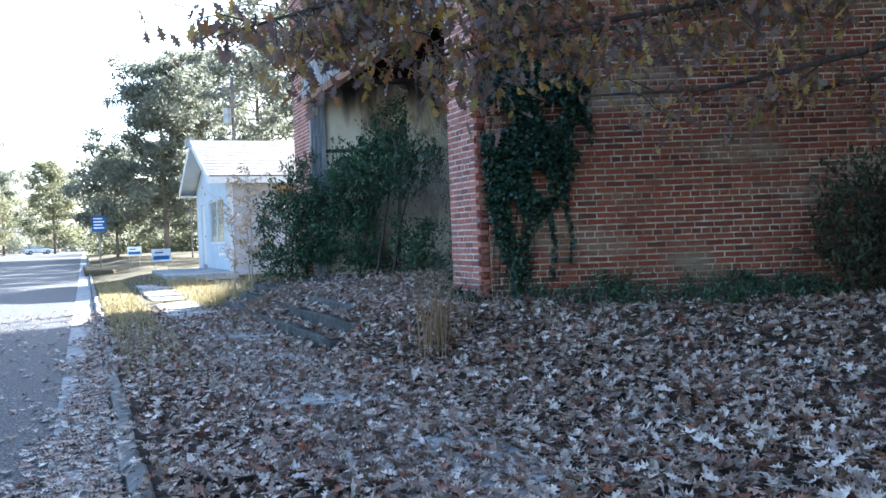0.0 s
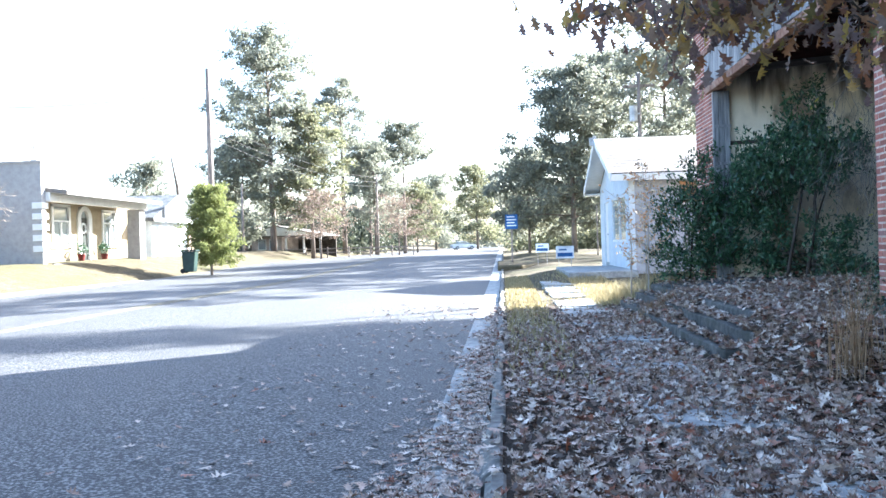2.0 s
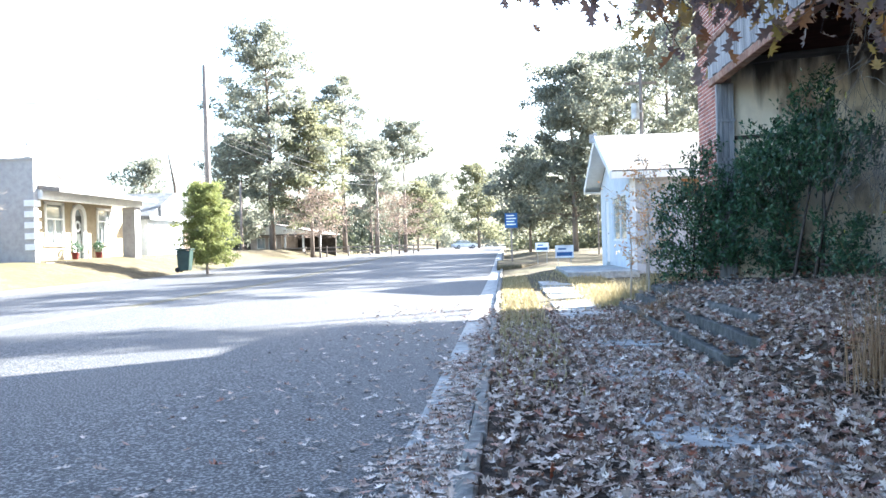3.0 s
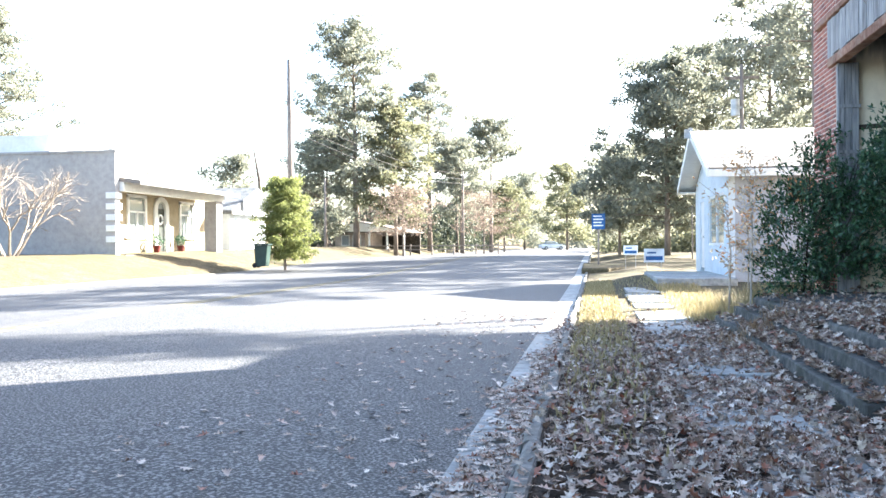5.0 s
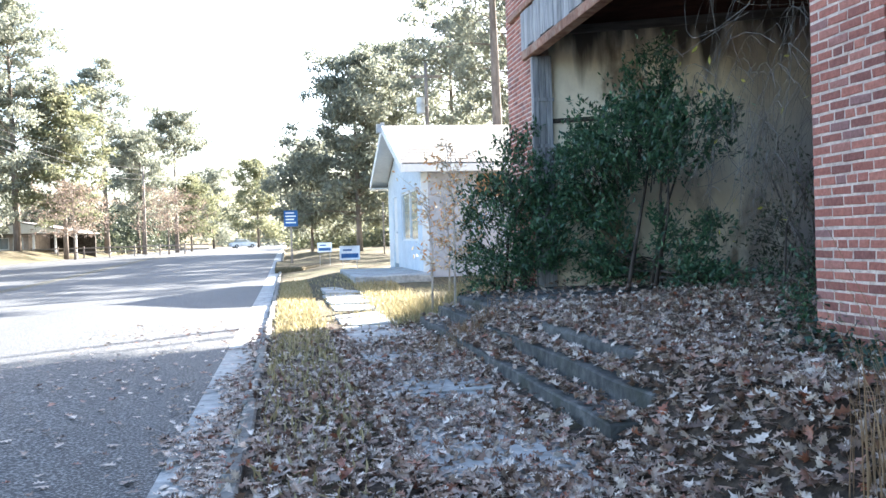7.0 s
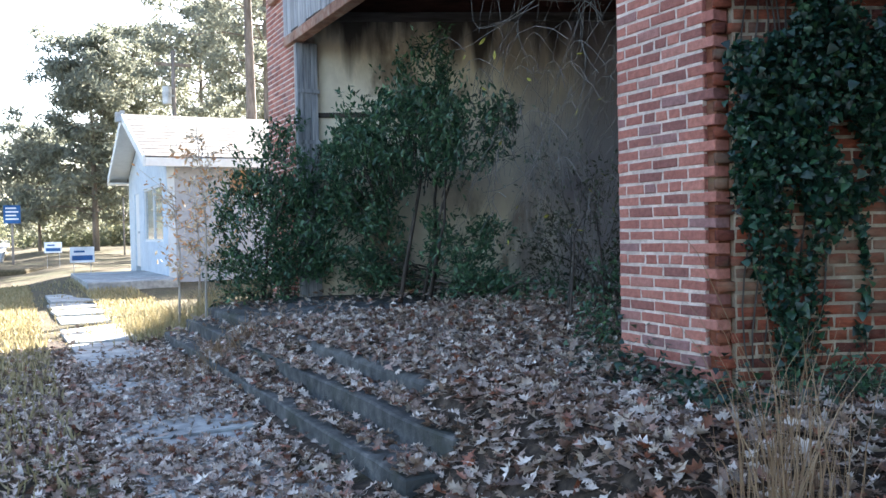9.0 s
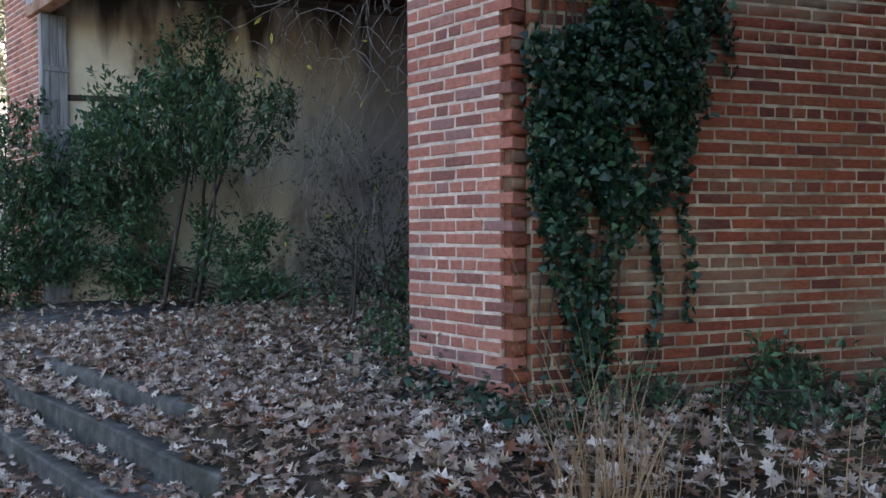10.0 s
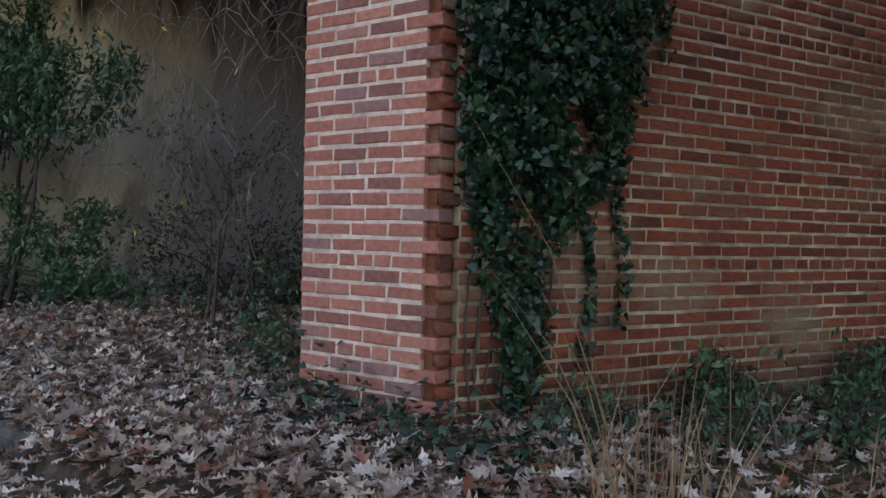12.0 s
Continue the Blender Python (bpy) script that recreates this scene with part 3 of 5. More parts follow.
# weathered boards over the shop front
fascia = thing("shop_front_fascia", (0, 4, 3.9), "weathered grey vertical boards over a faded red fascia", "fascia")
part("header_beam", cuboid(-0.05, 0.10, 0.82, 7.62, 3.84, 3.97), RED_WOOD, fascia, "faded red timber beam", bevel=0.008)
part("cornice", cuboid(-0.06, 0.01, 0.82, 8.3, 4.54, 4.62), RED_WOOD, fascia, bevel=0.008)
rr = random.Random(3)
y = 0.83
while y < 7.6:
    w = rr.uniform(0.13, 0.17)
    part("board", cuboid(-0.03 + rr.uniform(-0.006, 0.006), 0.0, y, y + w - 0.006, 3.97 + rr.uniform(0, 0.04), 4.54 - rr.uniform(0, 0.03)), GREY_WOOD, fascia)
    y += w
post = thing("boarded_post", (0.14, 7.3, 0.5), "grey weathered board post with peeling paint", "post")
for x in (0.0, 0.095, 0.19):
    part("board", cuboid(x + 0.003, x + 0.092, 7.25, 7.335, 0.5, 3.84), GREY_WOOD, post, bevel=0.004)
for zz in (2.55, 3.2):
    part("cleat", cuboid(0.02, 0.3, 7.235, 7.252, zz, zz + 0.05), GREY_WOOD, post)
# ---- planting ----
def cloud(blobs, clusters, per, spread):
    """Leaf places: clusters inside ellipsoids, thicker towards the outside, with leaves round each."""
    vol = np.array([r[0] * r[1] * r[2] for _, r in blobs])
    pick = RNG.choice(len(blobs), clusters, p=vol / vol.sum())
    c, r = np.array([b[0] for b in blobs])[pick], np.array([b[1] for b in blobs])[pick]
    d = RNG.normal(size=(clusters, 3))
    d /= np.linalg.norm(d, axis=1, keepdims=True)
    centre = c + d * r * RNG.uniform(0.25, 1.0, (clusters, 1)) ** 0.5
    place = np.repeat(centre, per, 0) + RNG.normal(size=(clusters * per, 3)) * spread
    return centre, place


def sprays(centre, root, per, reach):
    """Leaves set along short twigs that grow outwards and upwards from each cluster's place."""
    m = len(centre)
    d = centre - root
    d /= np.linalg.norm(d, axis=1, keepdims=True) + 1e-6
    d = d + RNG.normal(size=(m, 3)) * 0.55 + (0, 0, 0.25)
    d /= np.linalg.norm(d, axis=1, keepdims=True)
    u = np.tile(np.linspace(-0.35, 1.0, per), m)
    long = np.repeat(reach * RNG.uniform(0.6, 1.3, m), per)
    dd = np.repeat(d, per, 0)
    place = np.repeat(centre, per, 0) + dd * (u * long)[:, None] + RNG.normal(size=(m * per, 3)) * reach * 0.13
    place[:, 2] -= 0.25 * long * np.clip(u, 0, 1) ** 2
    # leaf axes lean forwards along the twig and out to all sides
    y = dd * 0.75 + RNG.normal(size=(m * per, 3)) * 0.55
    y /= np.linalg.norm(y, axis=1, keepdims=True)
    z = RNG.normal(size=(m * per, 3)) * 0.5 + (0, 0, 1.0)
    x = np.cross(y, z)
    x /= np.linalg.norm(x, axis=1, keepdims=True)
    return place, np.stack([x, y, np.cross(x, y)], -1)


def shrub(name, base, blobs, clusters, per, spread, size, leaf, label, category, stems=5, shape=LANCE, wood=BARK, low=None, thick=0.03):
    t = thing(name, base, label, category)
    centre, _ = cloud(blobs, clusters, 1, spread)
    place, turn = sprays(centre, np.array(base) + (0, 0, 0.4), per, spread * 4.2)
    if low is not None:
        turn = turn[place[:, 2] > low]
        place = place[place[:, 2] > low]
    bm = bmesh.new()
    b = Vector(base)
    for k in range(stems):
        e = Vector(centre[(k * 37) % len(centre)])
        s = b + Vector((0.22 * math.cos(k * 2.4), 0.22 * math.sin(k * 2.4), 0)) * (stems > 1)
        m = s.lerp(e, 0.5) + Vector((0.08 * math.sin(k), 0.08 * math.cos(k * 1.7), 0.15))
        tube(bm, [s - Vector((0, 0, 0.15)), s.lerp(m, 0.5) + Vector((0.03, 0.02, 0.05)), m, e], [thick, thick * 0.75, thick * 0.55, thick * 0.2], 6)
    for k in range(min(len(centre), 70)):
        e = Vector(centre[k])
        s = b.lerp(e, 0.72) + Vector((0, 0, 0.12))
        tube(bm, [s, s.lerp(e, 0.6) + Vector((0, 0, 0.05)), e], [thick * 0.25, thick * 0.18, 0.003], 4)
    part("stemwork", bm, wood, t, smooth=True)
    n = len(place)
    crown = strew("leaves", shape, place, turn, RNG.uniform(0.7, 1.25, n) * size, leaf, t)
    crown["kind"] = "stuff"
    return t


shrub("evergreen_shrub", (-0.25, 7.6, 0.35), [((-0.35, 7.5, 1.3), (0.75, 0.8, 0.95)), ((-0.1, 7.3, 2.1), (0.6, 0.6, 0.7)), ((-0.35, 7.75, 0.95), (0.5, 0.5, 0.5)), ((0.2, 6.9, 1.4), (0.6, 0.6, 0.8))],
      430, 26, 0.07, 0.082, HOLLY, "dense dark green evergreen shrub growing at the pier", "shrub", 6, low=0.5)
shrub("evergreen_shrub", (0.75, 5.4, 0.55), [((0.65, 5.4, 2.4), (0.7, 1.0, 0.55)), ((0.9, 5.4, 3.15), (0.3, 0.4, 0.5)), ((0.5, 6.3, 2.0), (0.5, 0.6, 0.75)), ((0.85, 4.4, 2.35), (0.5, 0.7, 0.4)), ((1.0, 4.9, 1.25), (0.35, 0.8, 0.35)), ((0.6, 6.0, 1.2), (0.4, 0.5, 0.5))],
      500, 26, 0.075, 0.08, HOLLY, "tall dark green evergreen shrub before the stained plaster", "shrub", 4, low=0.65)
shrub("evergreen_shrub", (1.1, 4.0, 0.58), [((1.05, 4.0, 0.8), (0.3, 1.3, 0.22)), ((1.1, 5.0, 0.8), (0.3, 1.6, 0.18)), ((0.9, 6.4, 0.85), (0.4, 0.6, 0.3))],
      150, 18, 0.07, 0.075, HOLLY, "low dark evergreen growth along the platform's back", "shrub", 6, low=0.6)
shrub("leggy_shrub", (0.85, 2.3, 0.58), [((1.2, 2.6, 1.5), (0.6, 0.8, 0.75)), ((0.9, 1.7, 1.0), (0.4, 0.5, 0.5)), ((1.4, 3.4, 1.7), (0.6, 0.7, 0.7))],
      60, 15, 0.09, 0.055, SHADE_SHRUB, "thin leggy shrub with dull green leaves", "shrub", 7, low=0.62, thick=0.014)
shrub("leggy_shrub", (2.6, 4.6, 0.58), [((2.6, 4.6, 1.1), (0.9, 0.9, 0.5)), ((2.2, 3.6, 0.9), (0.7, 0.7, 0.35)), ((3.3, 3.6, 1.0), (0.8, 0.8, 0.4))],
      150, 14, 0.08, 0.07, SHADE_SHRUB, "low shaded shrub against the plaster at the back", "shrub", 7, low=0.62, thick=0.014)
shrub("seedling_shrub", (0.35, 1.25, 0.58), [((0.35, 1.25, 0.85), (0.2, 0.35, 0.3)), ((0.2, 1.1, 0.75), (0.15, 0.2, 0.15))], 60, 14, 0.045, 0.05, HOLLY, "small green shrub at the foot of the pier", "shrub", 4, low=0.58, thick=0.012)

# hanging bare vines with a few yellow leaves
vines = thing("hanging_vine", (0.7, 3, 3.9), "bare tangled vine hanging from the recess with few yellow leaves", "vine")
bm = bmesh.new()
ends = []
rr = random.Random(11)
for k in range(46):
    p = Vector((rr.uniform(0.3, 1.3), rr.uniform(0.95, 3.6), rr.uniform(2.0, 4.2)))
    pts, d = [p.copy()], Vector((rr.uniform(-0.4, 0.4), rr.uniform(-0.6, 0.6), -0.6))
    for q in range(8):
        d += Vector((rr.uniform(-0.5, 0.5), rr.uniform(-0.6, 0.6), rr.uniform(-0.35, 0.3)))
        d.normalize()
        p = p + d * rr.uniform(0.12, 0.24)
        p.x, p.y, p.z = min(max(p.x, 0.12), 1.6), min(max(p.y, 0.9), 4.6), max(p.z, 0.7)
        pts.append(p.copy())
    tube(bm, pts, [0.0034 - 0.0003 * i for i in range(len(pts))], 4)
    ends.append(pts[rr.randint(3, 7)])
# long arching runners that spring from the pier's top and droop, with short side twigs
for k in range(110):
    p = Vector((rr.uniform(0.35, 1.3), rr.uniform(0.85, 3.7), rr.uniform(1.5, 4.3)))
    out = Vector((rr.uniform(-0.15, 0.35), rr.uniform(0.3, 1.0), 0)) * rr.uniform(0.5, 1.5)
    drop, rise = rr.uniform(0.5, 1.5), rr.uniform(0.1, 0.45)
    pts = []
    for q in range(9):
        u = q / 8
        c = p + out * u + Vector((0.03 * math.sin(k + 5 * u), 0.03 * math.cos(k * 2 + 6 * u), rise * math.sin(min(1, u * 2.2) * math.pi / 2) - drop * u * u))
        c.z = max(c.z, 0.65)
        pts.append(c)
    tube(bm, pts, [0.0032 - 0.0003 * i for i in range(9)], 4)
    for q in (3, 4, 5, 6, 7):
        e = pts[q] + Vector((rr.uniform(-0.12, 0.12), rr.uniform(-0.12, 0.2), rr.uniform(-0.3, -0.05)))
        tube(bm, [pts[q], pts[q].lerp(e, 0.5) + Vector((0, 0.01, 0.02)), e], [0.0022, 0.0018, 0.001], 3)
    ends.append(pts[rr.randint(3, 8)])
part("stemwork", bm, VINE_BARK, vines)
YELLOW_LEAF = material("yellow_leaves", [(0.4, 0.36, 0.06), (0.5, 0.45, 0.1)], 20, 0.6, 0, vary="island", thin=0.3)
n = 34
strew("leaves", LANCE, np.array([ends[k % len(ends)] for k in range(n)]) + RNG.normal(size=(n, 3)) * 0.05, any_turn(n), RNG.uniform(0.05, 0.1, n), YELLOW_LEAF, vines)

# ivy on the side wall and round the foot of the pier
def on_wall(s, z, off):
    s, z, off = np.asarray(s), np.asarray(z), np.asarray(off)
    return np.stack([WALL_DIR.x * s + WALL_OUT.x * off, WALL_DIR.y * s + WALL_OUT.y * off, z], -1)


ivy = thing("ivy", tuple(WALL_DIR * 0.5) + (0.5,), "dark glossy ivy climbing the brick corner", "ivy")
S, Z = RNG.uniform(0, 1.5, 90000), RNG.uniform(0.45, 4.6, 90000)
edge = np.interp(Z, [0.5, 0.9, 1.17, 1.35, 1.53, 1.8, 2.0, 2.4, 3.0, 3.6, 4.6], [0.46, 0.5, 0.56, 0.66, 0.78, 0.98, 1.08, 1.22, 1.2, 0.9, 0.7]) + 0.045 * np.sin(Z * 9) + RNG.normal(size=len(Z)) * 0.035
start = np.interp(Z, [0.5, 0.9, 1.3, 1.6, 2.2, 3, 4.6], [0.3, 0.24, 0.1, 0.05, 0.03, 0.02, 0.1]) + np.abs(RNG.normal(size=len(Z)) * 0.03)
dense = np.array([noise.noise(Vector((a * 4, b * 2.6, 0))) for a, b in zip(S, Z)])
keep = (S > start) & (S < edge) & (dense > np.where(Z < 1.9, -0.36, -0.28)) & (RNG.uniform(0, 1, len(S)) < np.where(Z < 1.5, 0.36, 0.66))
for s0, lo in ((0.78, 0.75), (0.97, 0.9)):
    keep |= (np.abs(S - s0 - 0.025 * np.sin(Z * 7)) < 0.024) & (Z > lo) & (Z < 1.9) & (RNG.uniform(0, 1, len(S)) < 0.26)
S, Z = S[keep], Z[keep]
n = len(S)
deep = (0.02 + 0.2 * RNG.uniform(0, 1, n) ** 1.4) * np.clip((edge[keep] - S) * 4, 0.35, 1)
base_turn = turns(np.full(n, -BETA), np.full(n, 1.4) + RNG.normal(size=n) * 0.5, RNG.normal(size=n) * 0.7 + 3.14)
base_turn = turns(RNG.normal(size=n) * 0.8, RNG.normal(size=n) * 0.6, np.zeros(n)) @ base_turn
strew("leaves", IVY, on_wall(S, Z, deep), base_turn, 0.02 + 0.05 * RNG.uniform(0, 1, n) ** 2.2, IVY_LEAF, ivy)["kind"] = "stuff"
bm = bmesh.new()
for k in range(9):
    s0, z = 0.16 + 0.05 * k, rr.uniform(0.5, 0.9)
    pts = []
    while z < rr.uniform(2.4, 3.6):
        pts.append(on_wall(s0 + 0.03 * math.sin(z * 5 + k), z, 0.012))
        z += 0.18
    tube(bm, pts, [0.006] * len(pts), 4)
part("stemwork", bm, BARK, ivy)
foot = thing("ivy", (-0.1, 0.2, 0.55), "ivy spreading round the foot of the pier", "ivy")
n = 620
X, Y = RNG.normal(-0.1, 0.16, n), RNG.uniform(-0.75, 0.9, n)
X = X - 0.35 * (Y < -0.1) * RNG.uniform(0, 1, n)
okk = (X < -0.01) | (Y < -0.05 - 0.41 * X)
X, Y = X[okk], Y[okk]
n = len(X)
strew("leaves", IVY, np.stack([X, Y, top_z(X, Y) + np.abs(RNG.normal(size=n)) * 0.07 + 0.03 + 0.25 * np.exp(-((X / 0.06) ** 2)) * RNG.uniform(0, 1, n) * (RNG.uniform(0, 1, n) > 0.6)], -1),
      turns(RNG.uniform(0, 6.28, n), RNG.normal(size=n) * 0.6, np.zeros(n)), RNG.uniform(0.03, 0.062, n), IVY_LEAF, foot)["kind"] = "stuff"
bm = bmesh.new()
for k in range(14):
    x0, y0 = -0.05 - 0.02 * k, 0.8 - 0.11 * k
    tube(bm, [(x0 + 0.12 * math.sin(k + q), y0 + 0.1 * q, float(top_z(x0, y0)) + 0.03 + 0.02 * math.sin(q * 2 + k)) for q in range(4)], [0.006, 0.005, 0.004, 0.003], 4)
part("stemwork", bm, BARK, foot)

# weeds and shrubs along the side wall
def wall_shrub(s, h, w, label, leaf=HOLLY, clusters=90, size=0.06, off=0.35, low=0.4):
    b = on_wall(s, 0.42, off)
    return shrub("wall_shrub", tuple(b), [((b[0], b[1], 0.45 + h / 2), (w, w * 0.6, h / 2)), ((b[0] + w * 0.4, b[1] - 0.1, 0.45 + h / 3), (w * 0.7, w * 0.5, h / 3))], clusters, 14, 0.06, size, leaf, label, "shrub", 5, low=low, thick=0.012)


wall_shrub(3.95, 1.5, 0.6, "dark evergreen bush against the brick side wall", SHADE_SHRUB, clusters=260, size=0.08, off=0.5)
wall_shrub(5.0, 2.0, 0.8, "dark evergreen bush against the brick side wall", SHADE_SHRUB, clusters=280, size=0.08, off=0.5)
wall_shrub(2.6, 0.32, 0.5, "low green weeds at the foot of the wall", clusters=80)
wall_shrub(3.2, 0.3, 0.5, "low green weeds at the foot of the wall", clusters=80)
wall_shrub(1.35, 0.36, 0.25, "low green weeds at the foot of the wall", clusters=60, off=0.3)
for s_, off_, h_ in ((0.5, 0.3, 0.3), (0.9, 0.75, 0.26), (1.5, 0.95, 0.3), (2.0, 0.6, 0.34), (2.3, 1.1, 0.28)):
    wall_shrub(s_, h_, 0.24, "low green weeds coming up through fallen leaves", clusters=38, size=0.05, off=off_)

# tall dry grass
def blades(name, base, count, height, spread, label, mat=STRAW, lean=0.35, width=0.0035):
    t = thing(name, base, label, "dry grass")
    verts, faces = [], []
    r = random.Random(int(abs(base[0] * 100 + base[1] * 10)))
    for k in range(count):
        a, d = r.uniform(0, 6.28), abs(r.gauss(0, spread))
        p = Vector((base[0] + d * math.cos(a), base[1] + d * math.sin(a), 0))
        p.z = float(top_z(p.x, p.y)) - 0.03
        h, b = height * r.uniform(0.35, 1.0), r.uniform(0, 6.28)
        out = Vector((math.cos(b), math.sin(b), 0)) * lean * h * r.uniform(0.1, 1)
        side = Vector((-math.sin(b + 0.6), math.cos(b + 0.6), 0)) * width
        n0 = len(verts)
        for u in (0, 0.4, 0.75, 1.0):
            c = p + out * u * u + Vector((0, 0, h * u * (1 - 0.25 * lean * u)))
            wv = side * (1 - 0.75 * u) * (1.0 if u < 1 else 0.4)
            verts += [c - wv, c + wv]
        for q in range(3):
            faces.append((n0 + 2 * q, n0 + 2 * q + 1, n0 + 2 * q + 3, n0 + 2 * q + 2))
    np_object("blade_tuft", [tuple(v) for v in verts], faces, mat, t)["kind"] = "stuff"
    return t


blades("grass_clump", (-1.12, -1.4, 0.2), 11, 1.6, 0.07, "tall dry seed stalks leaning over fallen leaves", lean=0.7, width=0.003)
blades("grass_clump", (-1.15, -1.45, 0.2), 130, 0.95, 0.12, "tall clump of dry tan grass among fallen leaves")
blades("grass_clump", (-0.75, -1.25, 0.25), 26, 0.8, 0.25, "sparse dry tan grass stalks among fallen leaves")
blades("grass_clump", (-0.2, -1.5, 0.25), 24, 0.55, 0.4, "sparse dry tan grass stalks among fallen leaves")
blades("grass_clump", (-0.9, 8.5, 0.3), 900, 0.6, 0.5, "tangle of dry tan weeds beside the steps", LAWN_BLADE, width=0.005, lean=0.8)
blades("grass_clump", (-1.2, 9.6, 0.2), 900, 0.65, 0.6, "tangle of dry tan weeds beside the steps", LAWN_BLADE, width=0.005, lean=0.8)
blades("grass_clump", (-1.5, 5.2, 0.3), 420, 0.28, 0.4, "dry brown weeds growing over the steps", width=0.005, lean=0.9)

# lawn strip by the kerb, in the sun
lawn = thing("lawn", (-2.9, 10, 0.1), "strip of dry straw-coloured lawn beside the kerb", "lawn", kind="stuff")
n = 34000
X, Y = RNG.uniform(-3.68, -0.9, n), RNG.uniform(-1.0, 22, n)
ok = (RNG.uniform(0, 1, n) < np.clip((Y + 1) / 8, 0, 1) * np.where(Y < 8, X < -2.95, 1) * np.where((X > -2.95) & (X < -1.93), 0.06, 1))
X, Y = X[ok], Y[ok]
n = len(X)
BLADE = ([(-0.05, 0, 0), (0.05, 0, 0), (0.12, 0.1, 0.6), (0.05, 0.35, 1.0)], [(0, 1, 2), (0, 2, 3)])
strew("blade_tuft", BLADE, np.stack([X, Y, ground_z(X, Y) - 0.005], -1), turns(RNG.uniform(0, 6.28, n), RNG.normal(size=n) * 0.5, np.zeros(n)), RNG.uniform(0.05, 0.13, n), LAWN_BLADE, lawn)["kind"] = "stuff"

# fallen leaves
n = 150000
X, Y = RNG.uniform(-6.5, 3.8, n), RNG.uniform(-9.5, 10.5, n)
clump = np.array([noise.noise(Vector((a * 0.9, b * 0.9, 3))) for a, b in zip(X, Y)])
off_kerb = np.clip(-3.84 - X, 0, 9)
drift = np.interp(Y, [-9, -6, -3, 0, 6, 10], [1.1, 0.8, 0.42, 0.28, 0.2, 0.1])
chance = np.where(X > -3.7, 1.0, np.clip(1.5 + 0.8 * clump - off_kerb / drift, 0, 1) * np.clip((9.5 - Y) / 5, 0.0, 1) + 0.05 * np.exp(-off_kerb / 1.5))
chance *= np.where((X > -2.7) & (X < -1.8) & (Y > -5), np.clip(1.27 + clump * 2.3 - 0.12 * np.clip(Y, 0, 8), 0.12, 1), 1)
chance *= np.where((X > -3.7) & (Y > 5.5), np.clip((8.5 - Y) / 3, 0.02, 1), 1) * np.where((X > -3.7) & (X < -2.9), np.clip(0.62 + clump * 0.7 - 0.04 * np.clip(Y, 0, 8), 0.15, 1), 1)
chance = np.where((X > -1.06) & (X < 1.45) & (Y > 0.4) & (Y < 7.8), np.clip(1.0 - (Y + 0.6 * X + 0.5 * clump - 4.5) / 0.5, 0.1, 1.0), chance)
chance = np.where((X > -1.66) & (X < -1.0) & (Y > 5.7) & (Y < 7.9), 0.22, chance)
chance *= ~((Y > -np.tan(BETA) * X - 0.12) & (X > -0.02) & ((Y < 0.82) | (Y > 7.3)))
for front, near, end in ((-1.62, 0.7, 3.1), (-1.34, 0.9, 2.9), (-1.06, 1.9, 2.55)):
    bare = (X > front - 0.1) & (X < front + 0.055) & (((Y > near) & (Y < end)) | ((Y > 5.6) & (Y < 7.9)))
    chance = np.where(bare, 0.14, chance)
chance *= np.where((X > -3.87) & (X < -3.69), 0.16, 1)
chance *= np.where((X > 0.0) & (Y < -0.5), 0.5, 1)
ok = RNG.uniform(0, 1, n) < chance
X, Y, clump = X[ok], Y[ok], clump[ok]
road_side = X < -3.86
base_z = np.where(road_side, road_z(Y) + 0.012 + 0.05 * (1 - np.abs(X + 12.3) / 8.1) * (X < -4.24), top_z(X, Y))
base_z = np.where((X > -3.86) & (X < -3.735), 0.09 + road_z(Y), base_z)
n = len(X)
heap = np.where(road_side, 0.006 + 0.055 * np.exp(-np.clip(-3.86 - X, 0, 9) / 0.16) * RNG.uniform(0.2, 1, n), 0.012 + 0.035 * RNG.uniform(0, 1, n) + 0.03 * np.clip(clump, 0, 1))
litter = thing("fallen_leaves", (-1.5, -2, 0.1), "carpet of curled brown oak leaves on the ground", "fallen leaves", kind="stuff")
kind = RNG.integers(0, 3, n)
for k in range(3):
    q = kind == k
    m = q.sum()
    strew("leaves", OAK[k], np.stack([X, Y, base_z + heap], -1)[q], turns(RNG.uniform(0, 6.28, m), RNG.normal(size=m) * np.where(road_side[q], 0.15, 0.65), RNG.uniform(0, 6.28, m)),
          RNG.uniform(0.052, 0.11, m), LEAF_LITTER, litter)["kind"] = "stuff"

